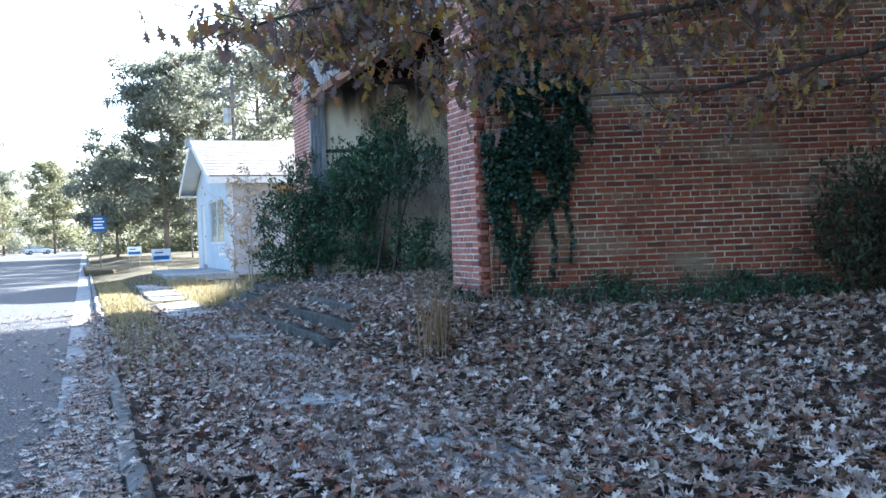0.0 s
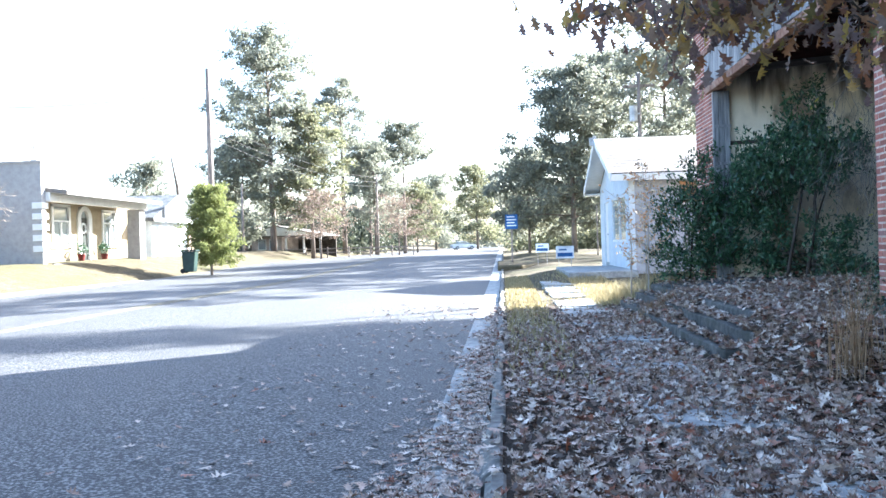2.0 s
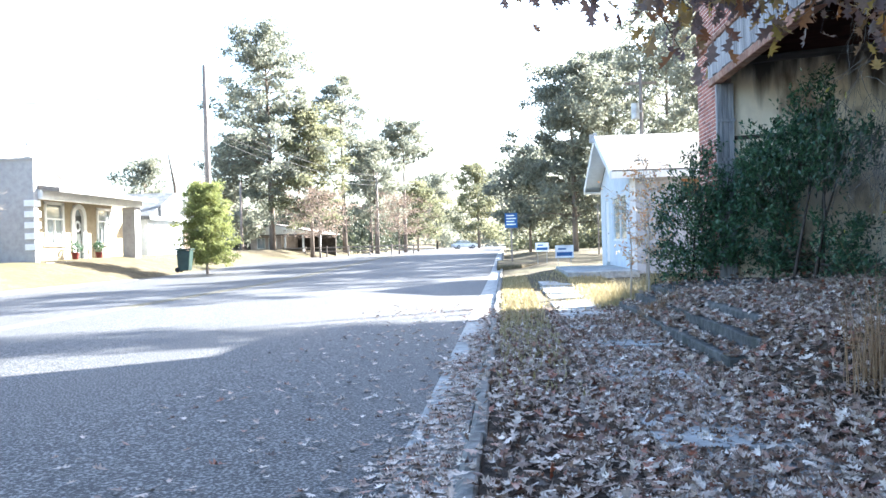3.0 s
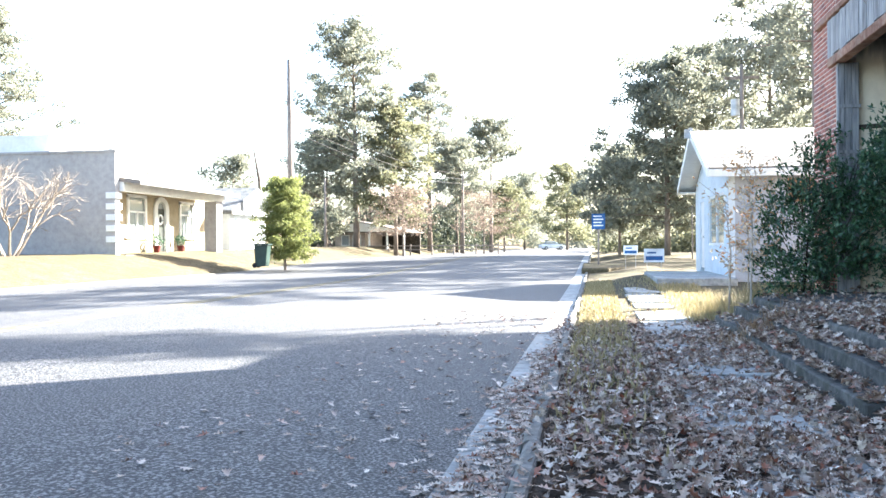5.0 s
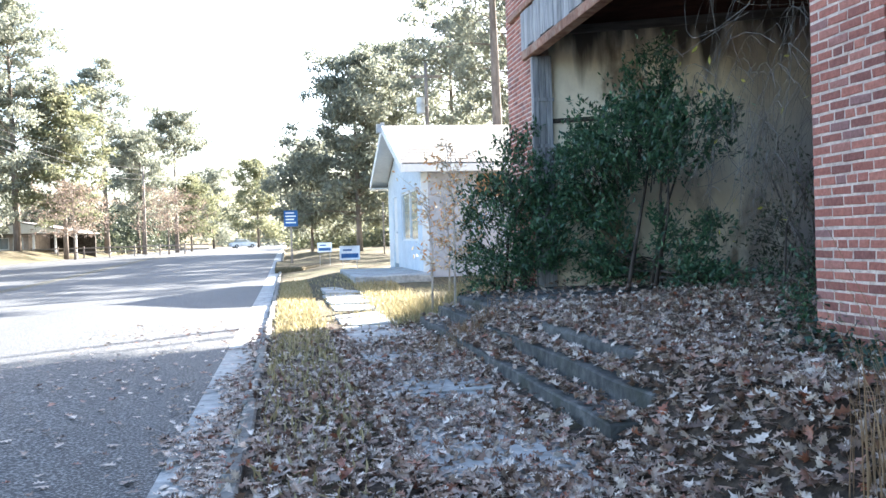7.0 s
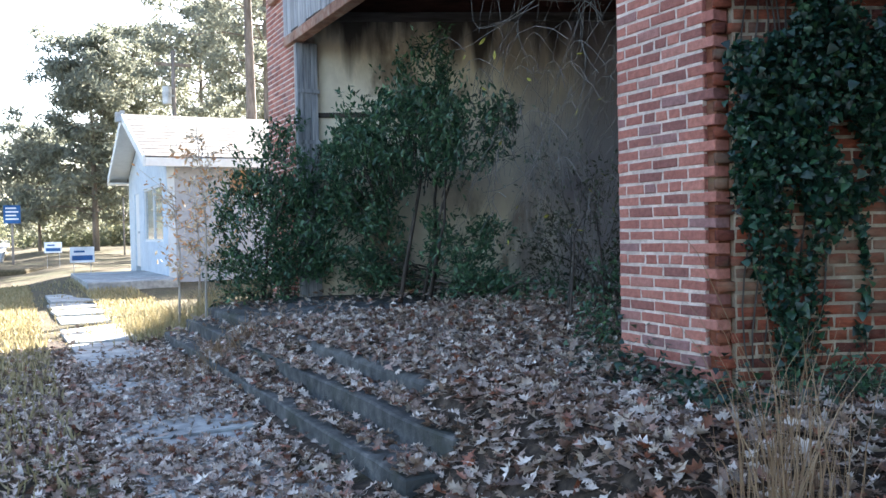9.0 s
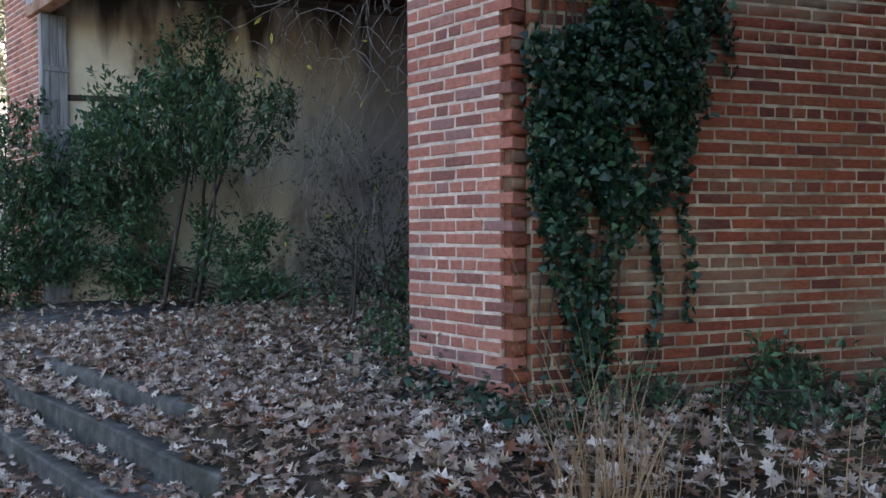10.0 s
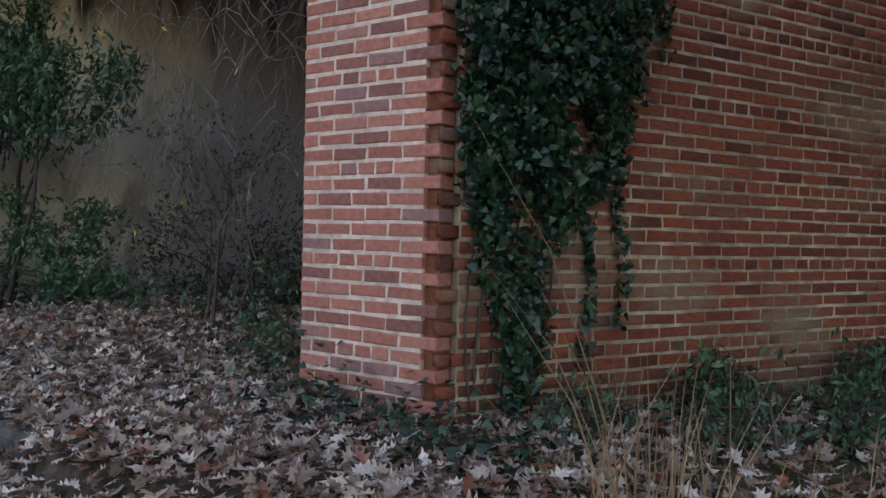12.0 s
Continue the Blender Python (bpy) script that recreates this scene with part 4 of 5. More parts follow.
# the oak beside the walk: trunk off to the side, long limbs overhead
oak = thing("oak_tree", (6.2, -4.8, 0.3), "oak with drooping limbs of brown and orange autumn leaves", "tree")
bm = bmesh.new()
tube(bm, [(6.2, -4.8, 0.0), (6.15, -4.75, 1.5), (6.0, -4.6, 3.2), (6.1, -4.5, 6.0), (6.0, -4.6, 9.0)], [0.3, 0.24, 0.21, 0.16, 0.08], 10)
part("trunk", bm, BARK, oak, smooth=True)
OAK_LIMBS = [
    [(6.0, -4.6, 3.3), (4.2, -3.5, 3.25), (2.4, -2.9, 2.75), (0.9, -2.75, 2.4), (-0.4, -2.8, 2.3)],
    [(6.0, -4.6, 3.6), (3.6, -3.6, 3.6), (1.4, -3.0, 3.2), (-0.6, -2.8, 2.8), (-2.0, -2.8, 2.45)],
    [(6.0, -4.6, 4.0), (3.2, -3.8, 4.1), (0.4, -3.1, 3.6), (-1.8, -2.9, 3.05), (-3.15, -2.85, 2.6)],
    [(6.0, -4.6, 3.0), (4.6, -3.0, 2.85), (3.4, -2.5, 2.7), (2.4, -2.4, 2.5), (1.6, -2.5, 2.4)],
    [(6.0, -4.6, 4.4), (3.0, -3.4, 4.2), (0.8, -2.7, 3.8), (-1.0, -2.5, 3.4), (-2.5, -2.6, 3.0)],
    [(6.0, -4.6, 4.2), (4.0, -3.2, 3.9), (2.0, -2.6, 3.4), (0.6, -2.5, 3.0), (-1.2, -2.6, 2.7)],
]
twig_ends = []
bm = bmesh.new()
rr = random.Random(21)
for limb, twigs in zip(OAK_LIMBS, (12, 60, 80, 8, 66, 22)):
    tube(bm, limb, [0.07, 0.045, 0.03, 0.018, 0.008], 6)
    pts = [Vector(p) for p in limb]
    for k in range(twigs):
        u = rr.uniform(1.6, 3.98)
        s = pts[int(u)].lerp(pts[int(u) + 1], u % 1)
        e = s + Vector((rr.uniform(-0.5, 0.4), rr.uniform(-0.35, 0.35), rr.uniform(-0.4, 0.2)))
        tube(bm, [s, s.lerp(e, 0.5) + Vector((0, 0, 0.06)), e], [0.009, 0.006, 0.003], 4)
        twig_ends += [e, s.lerp(e, 0.6)]
part("branchwork", bm, BARK, oak)
ends = np.array([tuple(p) for p in twig_ends])
per = 10
place = np.repeat(ends, per, 0) + RNG.normal(size=(len(ends) * per, 3)) * (0.11, 0.11, 0.09)
n = len(place)
place[:, 2] -= 0.05
hang = turns(RNG.uniform(0, 6.28, n), RNG.normal(size=n) * 0.5 - 1.25, RNG.normal(size=n) * 0.5)
strew("leaves", OAK[0], place, hang, RNG.uniform(0.07, 0.145, n), OAK_LEAF, oak)["kind"] = "stuff"
# the crown above the limbs, out of view and dense to block sky light
bm = bmesh.new()
tops = []
rr = random.Random(77)
for k in range(60):
    s = Vector((6.05, -4.55, rr.uniform(4.2, 8.8)))
    a = rr.uniform(0, 6.28)
    reach = rr.uniform(2.0, 7.0) * (1.15 - 0.06 * s.z)
    e = s + Vector((math.cos(a) * reach, min(math.sin(a) * reach, 2.0), rr.uniform(0.2, 1.6)))
    tube(bm, [s, s.lerp(e, 0.5) + Vector((0, 0, 0.25)), e], [0.06, 0.035, 0.01], 5)
    tops += [s.lerp(e, w) + Vector((rr.gauss(0, 0.3), rr.gauss(0, 0.3), rr.gauss(0.1, 0.25))) for w in (0.35, 0.5, 0.62, 0.74, 0.86, 1.0)]
part("branchwork", bm, BARK, oak)
c = np.array([tuple(p) for p in tops])
place = np.repeat(c, 110, 0) + RNG.normal(size=(len(c) * 110, 3)) * (0.4, 0.4, 0.25)
place = place[place[:, 2] > 4.6]
strew("crown", IVY, place, any_turn(len(place)), RNG.uniform(0.15, 0.26, len(place)), OAK_LEAF, oak)["kind"] = "stuff"

# ---- the small white shop ----
shop = thing("small_white_shop", (3, 22, 0.5), "small white gabled shop with a pale shingle roof", "building")
X0, Y0, Y1, EAVE, RIDGE = 0.12, 18.4, 26.0, 3.3, 4.75
YM = (Y0 + Y1) / 2
bm = bmesh.new()
WIN = (19.2, 22.6, 1.25, 2.75)
for a, b, c, d in ((Y0, WIN[0], 0.2, EAVE), (WIN[1], 23.6, 0.2, EAVE), (24.7, Y1, 0.2, EAVE), (23.6, 24.7, 2.7, EAVE), (WIN[0], WIN[1], 0.2, WIN[2]), (WIN[0], WIN[1], WIN[3], EAVE)):
    box(bm, X0, X0 + 0.18, a, b, c, d)
prism(bm, [(Y0, EAVE), (Y1, EAVE), (YM, RIDGE - 0.12)], "x", X0, X0 + 0.18)
part("front_wall", bm, WHITE_WALL, shop, "white painted front wall")
bm = cuboid(X0 + 0.18, 1.65, Y0, Y0 + 0.2, 0.2, EAVE)
box(bm, 2.45, 9.0, Y0, Y0 + 0.2, 0.2, EAVE)
box(bm, 1.65, 2.45, Y0, Y0 + 0.2, 0.2, 2.4)
box(bm, 1.65, 2.45, Y0, Y0 + 0.2, 3.04, EAVE)
part("side_wall", bm, BLOCK_WALL, shop, "pale grey block side wall")
part("back_wall", box(cuboid(8.8, 9.0, Y0 + 0.2, Y1, 0.2, EAVE), X0 + 0.18, 8.8, Y1 - 0.2, Y1, 0.2, EAVE), BLOCK_WALL, shop)
part("floor_slab", cuboid(X0 + 0.2, 8.8, Y0 + 0.2, Y1 - 0.2, 0.3, 0.5), CONCRETE, shop)
for side in (-1, 1):
    bm = bmesh.new()
    ye, slope = YM + side * (YM - Y0 + 0.45), (RIDGE - EAVE) / (YM - Y0)
    ze = EAVE - 0.45 * slope + 0.08
    prism(bm, [(YM, RIDGE), (ye, ze), (ye, ze + 0.09), (YM, RIDGE + 0.1)] if side > 0 else [(ye, ze), (YM, RIDGE), (YM, RIDGE + 0.1), (ye, ze + 0.09)], "x", X0 - 0.55, 9.4)
    roof = part("roof_slope", bm, SHINGLE, shop, "weathered pale grey shingles")
    for k in range(13):
        u0, u1 = k / 13, (k + 1) / 13
        bm = bmesh.new()
        pa, pb = (YM + (ye - YM) * u0, RIDGE + 0.104 + (ze - RIDGE) * u0), (YM + (ye - YM) * u1, RIDGE + 0.108 + (ze - RIDGE) * u1)
        prism(bm, [pa, pb, (pb[0], pb[1] + 0.007), (pa[0], pa[1] + 0.002)], "x", X0 - 0.56, 9.41)
        part("shingle_course", bm, SHINGLE, roof)
    part("barge_board", prism(bmesh.new(), [(YM, RIDGE - 0.12), (ye, ze - 0.14), (ye, ze + 0.1), (YM, RIDGE + 0.12)], "x", X0 - 0.6, X0 - 0.553), WHITE_TRIM, shop, "white barge board")
    part("gable_soffit", prism(bmesh.new(), [(YM, RIDGE - 0.004), (ye, ze - 0.004), (ye, ze - 0.03), (YM, RIDGE - 0.03)], "x", X0 - 0.552, X0 - 0.002), WHITE_TRIM, shop)
    part("eave_board", cuboid(X0 - 0.55, 9.4, ye - (0.03 if side < 0 else -0.002), ye + (0.03 if side > 0 else -0.002), ze - 0.13, ze + 0.07), WHITE_TRIM, shop)
    part("soffit", cuboid(X0 - 0.54, 9.3, min(ye, Y0 if side < 0 else Y1), max(ye, Y0 if side < 0 else Y1), ze - 0.1, ze - 0.06), WHITE_TRIM, shop)
window = part("window", box(box(box(box(cuboid(X0 + 0.02, X0 + 0.1, WIN[0], WIN[0] + 0.07, WIN[2], WIN[3]), X0 + 0.02, X0 + 0.1, WIN[1] - 0.07, WIN[1], WIN[2], WIN[3]),
              X0 + 0.02, X0 + 0.1, WIN[0] + 0.07, WIN[1] - 0.07, WIN[2], WIN[2] + 0.07), X0 + 0.02, X0 + 0.1, WIN[0] + 0.07, WIN[1] - 0.07, WIN[3] - 0.07, WIN[3]),
              X0 + 0.02, X0 + 0.1, 20.85, 20.92, WIN[2] + 0.07, WIN[3] - 0.07), WHITE_TRIM, shop, "wide shop window frame")
for a, b in ((WIN[0] + 0.07, 20.85), (20.92, WIN[1] - 0.07)):
    part("pane", cuboid(X0 + 0.055, X0 + 0.065, a, b, WIN[2] + 0.07, WIN[3] - 0.07), GLASS, window).visible_shadow = False
part("curtain", cuboid(X0 + 0.5, X0 + 0.53, WIN[0] - 0.3, WIN[1] + 0.3, 0.9, 2.95), CURTAIN, shop, "pale curtain behind the glass")
door = part("door", cuboid(X0 + 0.04, X0 + 0.1, 23.6, 24.7, 0.5, 2.7), WHITE_TRIM, shop, "white panelled door")
part("handle", cuboid(X0 - 0.02, X0 + 0.04, 23.75, 23.8, 1.5, 1.56), METAL_GREY, door)
bm = cuboid(1.6, 2.5, Y0 - 0.05, Y0 + 0.02, 2.33, 2.398)
swin = part("side_window", bm, WHITE_TRIM, shop, "white sill of the boarded window")
part("board", cuboid(1.655, 2.445, Y0 + 0.05, Y0 + 0.08, 2.402, 3.035), PLYWOOD, swin, "brown boarded side window")
lamp = part("flood_lamp", cuboid(X0 - 0.75, X0 - 0.6, YM - 0.12, YM + 0.12, RIDGE - 0.12, RIDGE + 0.14), METAL_GREY, shop, "grey flood lamp at the gable")
part("bracket", cuboid(X0 - 0.62, X0 - 0.5, YM - 0.03, YM + 0.03, RIDGE + 0.1, RIDGE + 0.2), METAL_GREY, lamp)
stoop = part("stoop", cuboid(-1.86, X0 - 0.003, 16.8, 22.8, 0.0, 0.42), PALE_CONCRETE, bevel=0.02)
tagged(stoop, "flat concrete stoop before the white shop", "stoop", kind="structure")

# ---- signs ----
def yard_sign(x, y, w, h, z, mat, label, yaw):
    t = thing("yard_sign", (x, y, 0.4), label, "sign", "yard signs")
    m = pose(x, y, 0, 0, 0, yaw)
    board = part("board", cuboid(-w / 2, w / 2, -0.008, 0.008, z - h / 2, z + h / 2, m=m), mat, t)
    part("panel", cuboid(-w / 2 + 0.05, w / 2 - 0.05, -0.013, -0.009, z - h / 2 + 0.06, z - 0.02, m=m), BLUE_SIGN, board)
    part("bar", cuboid(-w / 2 + 0.1, w / 2 - 0.25, -0.013, -0.009, z + 0.06, z + 0.11, m=m), BLUE_SIGN, board)
    for s in (-1, 1):
        bm = bmesh.new()
        tube(bm, [m @ Vector((s * w * 0.35, 0.014, float(ground_z(x, y)) - 0.1)), m @ Vector((s * w * 0.35, 0.014, z))], [0.008, 0.008], 5)
        part("leg", bm, METAL_GREY, t)


yard_sign(-1.63, 21.5, 0.62, 0.42, 0.95, SIGN_WHITE, "small white and blue yard sign on wire legs", 8)
yard_sign(-1.94, 31.8, 0.6, 0.4, 1.06, SIGN_WHITE, "small white yard sign on wire legs", -6)
sign = thing("street_sign", (-3.28, 36.3, 0.3), "blue square sign with white lines on a post", "sign")
part("post", cuboid(-3.32, -3.24, 36.3, 36.36, 0.2, 2.75), POLE_WOOD, sign)
board = part("board", cuboid(-3.6, -2.96, 36.27, 36.297, 2.05, 2.8), BLUE_SIGN, sign, "blue painted board")
for k, zz in enumerate((2.2, 2.35, 2.5, 2.65)):
    part("bar", cuboid(-3.52, -3.04 - 0.08 * (k % 2), 36.262, 36.268, zz, zz + 0.06), SIGN_WHITE, board)
island = part("kerbed_island", prism(bmesh.new(), [(-4.0, 30.5), (-2.9, 30.2), (-1.8, 33), (-1.9, 41), (-4.1, 41.5)], "z", 0.05, 0.33), GRASS_GROUND, bevel=0.06)
tagged(island, "low kerbed island of dry grass", "island", kind="structure")

# ---- poles and wires ----
def pole(name, x, y, z0, h, r, label):
    t = thing(name, (x, y, z0), label, "pole", "utility poles")
    bm = bmesh.new()
    tube(bm, [(x, y, z0 - 0.5), (x, y, z0 + h * 0.5), (x, y, z0 + h)], [r, r * 0.85, r * 0.65], 9)
    part("post", bm, POLE_WOOD, t, smooth=True)
    return t


tall = pole("utility_pole", -21.7, 44.0, 0.9, 11.8, 0.22, "tall bare wooden utility pole")
pole("utility_pole", -25.2, 61.6, 0.9, 6.0, 0.12, "short wooden pole in the yard")
pole("utility_pole", -17.2, 83.7, 0.8, 8.4, 0.13, "wooden utility pole beside the road")
tp = pole("utility_pole", 4.4, 42.7, 0.5, 10.5, 0.15, "utility pole with a grey transformer can")
bm = bmesh.new()
tube(bm, [(4.05, 42.6, 8.2), (4.05, 42.6, 9.1)], [0.24, 0.24], 12)
can = part("transformer", bm, METAL_GREY, tp, "grey transformer can")
part("cross_arm", cuboid(3.5, 5.3, 42.64, 42.76, 10.2, 10.35), POLE_WOOD, tp)
part("bracket", cuboid(4.1, 4.42, 42.58, 42.66, 8.6, 8.7), METAL_GREY, can)
pole("thin_post", 2.0, 44.7, 0.5, 3.0, 0.05, "thin pale post at the yard's edge")
for a, b in (((-21.8, 44.0, 9.6), (-17.2, 83.7, 8.9)), ((-21.8, 44.0, 9.0), (-17.2, 83.7, 8.4)), ((-21.8, 44.0, 8.5), (-17.2, 83.7, 7.9)), ((-21.8, 44, 11.5), (-33, 24, 8)), ((4.4, 42.7, 8.0), (1.0, 26.2, 3.2))):
    w = thing("power_line", a, "thin dark power line between poles", "cable", "power lines")
    bm = bmesh.new()
    A, B = Vector(a), Vector(b)
    tube(bm, [A.lerp(B, u) - Vector((0, 0, 1.6 * u * (1 - u) * 2)) for u in np.linspace(0, 1, 11)], [0.018] * 11, 4)
    part("wire", bm, BLACK_RUBBER, w)

# ---- the stucco building across the street ----
HX, GZ = -24.0, 0.95
hall = thing("stucco_building", (-32, 30, GZ), "grey stucco building with a cream porch and white quoins", "building")
part("south_wall", cuboid(-46, HX, 28.5, 28.85, 0, 5.5), STUCCO, hall, "plain grey stucco wall")
part("parapet_cap", cuboid(-46, HX + 0.05, 28.45, 28.9, 5.5, 5.6), STUCCO, hall)
part("upper_wall", cuboid(-46, HX - 3.4, 28.85, 42.0, 4.3, 6.4), WHITE_TRIM, hall, "white upper wall above the porch")
part("rear_wall", cuboid(-46, -45.6, 28.85, 42.0, 0, 4.3), STUCCO, hall)
PX = HX - 1.4
bm = bmesh.new()
OPEN = [(31.9, 33.5, 1.9, 3.75), (34.5, 35.6, 1.0, 3.8), (37.1, 38.6, 1.9, 3.65)]
ys = [28.85] + [v for o in OPEN for v in o[:2]] + [41.0]
for a, b in zip(ys[::2], ys[1::2]):
    box(bm, PX - 0.25, PX, a, b, 0.5, 4.4)
for a, b, c, d in OPEN:
    box(bm, PX - 0.25, PX, a, b, d, 4.4)
    if c > 1.5:
        box(bm, PX - 0.25, PX, a, b, 0.5, c)
part("porch_wall", bm, CREAM_STUCCO, hall, "cream stucco porch wall")
for a, b, c, d in (OPEN[0], OPEN[2]):
    bm = bmesh.new()
    for s in ((a - 0.1, a + 0.08, c - 0.05, d + 0.1), (b - 0.08, b + 0.1, c - 0.05, d + 0.1), (a - 0.1, b + 0.1, d, d + 0.14), (a + 0.08, b - 0.08, c + 1.12, c + 1.2), ((a + b) / 2 - 0.03, (a + b) / 2 + 0.03, c, c + 1.12)):
        box(bm, PX - 0.1, PX + 0.06, s[0], s[1], s[2], s[3])
    win = part("window", bm, WHITE_TRIM, hall, "white framed sash window")
    part("sill", cuboid(PX - 0.1, PX + 0.12, a - 0.3, b + 0.3, c - 0.16, c - 0.052), WHITE_TRIM, win)
    part("pane", cuboid(PX - 0.06, PX - 0.04, a, b, c, d), GLASS, win)
    part("curtain", cuboid(PX - 0.2, PX - 0.17, a, b, c, d), CURTAIN, win)
a, b, c, d = OPEN[1]
bm = bmesh.new()
box(bm, PX - 0.1, PX + 0.08, a - 0.2, a + 0.12, c, 3.3), box(bm, PX - 0.1, PX + 0.08, b - 0.12, b + 0.2, c, 3.3)
ym = (a + b) / 2
for k in range(10):
    t0, t1 = math.pi * k / 10, math.pi * (k + 1) / 10
    prism(bm, [(ym + 0.73 * math.cos(t0), 3.3 + 0.6 * math.sin(t0)), (ym + 0.73 * math.cos(t1), 3.3 + 0.6 * math.sin(t1)), (ym + 0.42 * math.cos(t1), 3.3 + 0.36 * math.sin(t1)), (ym + 0.42 * math.cos(t0), 3.3 + 0.36 * math.sin(t0))], "x", PX - 0.1, PX + 0.08)
part("door_surround", bm, WHITE_TRIM, hall, "white arched door surround")
dr = part("door", cuboid(PX - 0.12, PX - 0.06, a + 0.12, b - 0.12, c, 3.3), DOOR_DARK, hall, "dark front door")
part("fanlight", cuboid(PX - 0.11, PX - 0.08, a + 0.1, b - 0.1, 3.3, 3.7), GLASS, hall)
bm = bmesh.new()
tube(bm, [(PX - 0.04, ym + 0.24 * math.cos(t), 2.75 + 0.24 * math.sin(t)) for t in np.linspace(0, 6.0, 12)], [0.06] * 12, 6)
part("wreath", bm, SIGN_WHITE, dr, "pale wreath on the door")
part("porch_floor", cuboid(PX, HX + 0.3, 28.85, 39.0, 0.4, 1.0), CONCRETE, hall)
bm = bmesh.new()
prism(bm, [(HX + 1.0, 4.08), (PX - 2.0, 4.75), (PX - 2.0, 4.9), (HX + 1.0, 4.28)], "y", 28.85, 39.5)
part("porch_roof", bm, SHINGLE, hall, "low porch roof")
part("porch_beam", cuboid(HX - 0.1, HX + 0.2, 28.86, 39.2, 3.8, 4.2), WHITE_TRIM, hall)
for yy in (38.2,):
    bm = cuboid(HX - 0.35, HX + 0.35, yy - 0.35, yy + 0.35, 0.5, 3.798)
    box(bm, HX - 0.42, HX + 0.42, yy - 0.42, yy + 0.42, 0.5, 0.9)
    part("column", bm, STUCCO, hall, "square grey stucco column")
for k in range(5):
    part("quoin", cuboid(HX - 0.42, HX + 0.06, 28.44, 28.95, 1.55 + k * 0.48, 1.82 + k * 0.48), WHITE_TRIM, hall, "white quoin block" if k == 0 else "")
part("bargeboard", prism(bmesh.new(), [(33.4, 6.75), (37.2, 5.15), (37.2, 5.3), (33.4, 6.9)], "x", HX - 3.2, HX - 3.0), STUCCO, hall)
for yy in (33.7, 36.2):
    t = thing("potted_plant", (HX - 0.9, yy, 1.0), "red glazed pot with a dark leafy plant on the porch", "potted plant", "porch pots")
    bm = bmesh.new()
    tube(bm, [(HX - 0.9, yy, 1.0), (HX - 0.9, yy, 1.2), (HX - 0.9, yy, 1.38), (HX - 0.9, yy, 1.42)], [0.12, 0.15, 0.2, 0.22], 12)
    part("pot", bm, POT_RED, t, smooth=True)
    _, pl = cloud([((HX - 0.9, yy, 1.68), (0.25, 0.25, 0.3))], 22, 8, 0.08)
    strew("leaves", LANCE, pl, any_turn(len(pl)), np.full(len(pl), 0.14), HOLLY, t)
# the next building up the street
neigh = thing("white_outbuilding", (-27, 43, 0.9), "white building with a dark shingle roof behind the porch", "building")
part("wall", cuboid(-31, -24.3, 41.0, 46.5, 0.4, 3.4), WHITE_WALL, neigh)
part("roof", prism(bmesh.new(), [(40.6, 3.25), (48.5, 3.25), (48.5, 3.45), (44.5, 5.0), (40.6, 3.45)], "x", -31.5, -24.0), DARK_SHINGLE, neigh, "dark shingle roof")
part("gable_board", cuboid(-24.0, -23.9, 40.6, 48.5, 3.22, 3.42), WHITE_TRIM, neigh)
part("low_wall", cuboid(-24.6, -24.2, 46.5, 49.0, 0.5, 2.6), RUST_BRICK, neigh)
drive = part("driveway", cuboid(-24.5, -20.3, 14, 40, 0.0, 0.12), CONCRETE)
tagged(drive, "pale concrete driveway apron", "driveway", kind="structure")
drive.matrix_basis = pose(0, 0, 0)

# wheeled bin
wb = thing("wheeled_bin", (-18.8, 32.3, 0.3), "dark green wheeled rubbish bin", "bin")
bz = 0.35
bm = bmesh.new()
prism(bm, [(-19.05, bz + 0.05), (-18.55, bz + 0.05), (-18.45, bz + 1.02), (-19.12, bz + 1.02)], "y", 32.05, 32.55)
part("body", bm, BIN_GREEN, wb, bevel=0.03)
part("lid", cuboid(-19.18, -18.4, 32.0, 32.6, bz + 1.025, bz + 1.1), BIN_GREEN, wb, bevel=0.02)
for yy in (32.05, 32.5):
    bm = bmesh.new()
    tube(bm, [(-19.08, yy, bz + 0.1), (-19.08, yy + 0.06, bz + 0.1)], [0.12, 0.12], 12)
    part("wheel", bm, BLACK_RUBBER, wb)

# ---- far houses and a car ----
ranch = thing("ranch_house", (-24, 74, 1), "low brick ranch house with a white gable and carport", "building")
part("wall", cuboid(-27.6, -24.7, 72, 79, 0.4, 2.75), PALE_BRICK, ranch, "pale brick front wall")
part("roof", prism(bmesh.new(), [(-28.4, 2.62), (-20.6, 2.62), (-20.6, 2.74), (-25.2, 3.7), (-28.4, 2.74)], "y", 71.3, 79.5), SHINGLE, ranch)
part("gable", prism(bmesh.new(), [(-28.2, 2.7), (-21.0, 2.7), (-25.2, 3.58)], "y", 71.2, 71.29), WHITE_TRIM, ranch, "white gable end")
for x in (-24.2, -22.5, -20.9):
    part("post", cuboid(x - 0.08, x + 0.08, 71.6, 71.76, 0.4, 2.62), WHITE_TRIM, ranch)
part("carport_wall", cuboid(-24.7, -20.8, 78.6, 78.9, 0.4, 2.6), DARK_WOOD, ranch, "dark back of the carport")
for x in (-27.0, -25.9):
    win = part("window", cuboid(x, x + 0.8, 71.96, 71.998, 1.4, 2.4), WHITE_TRIM, ranch, "white framed window")
    part("pane", cuboid(x + 0.07, x + 0.73, 71.94, 71.958, 1.47, 2.33), GLASS, win)
fence = thing("rail_fence", (-18, 70, 1), "low dark rail fence along the lawn", "fence")
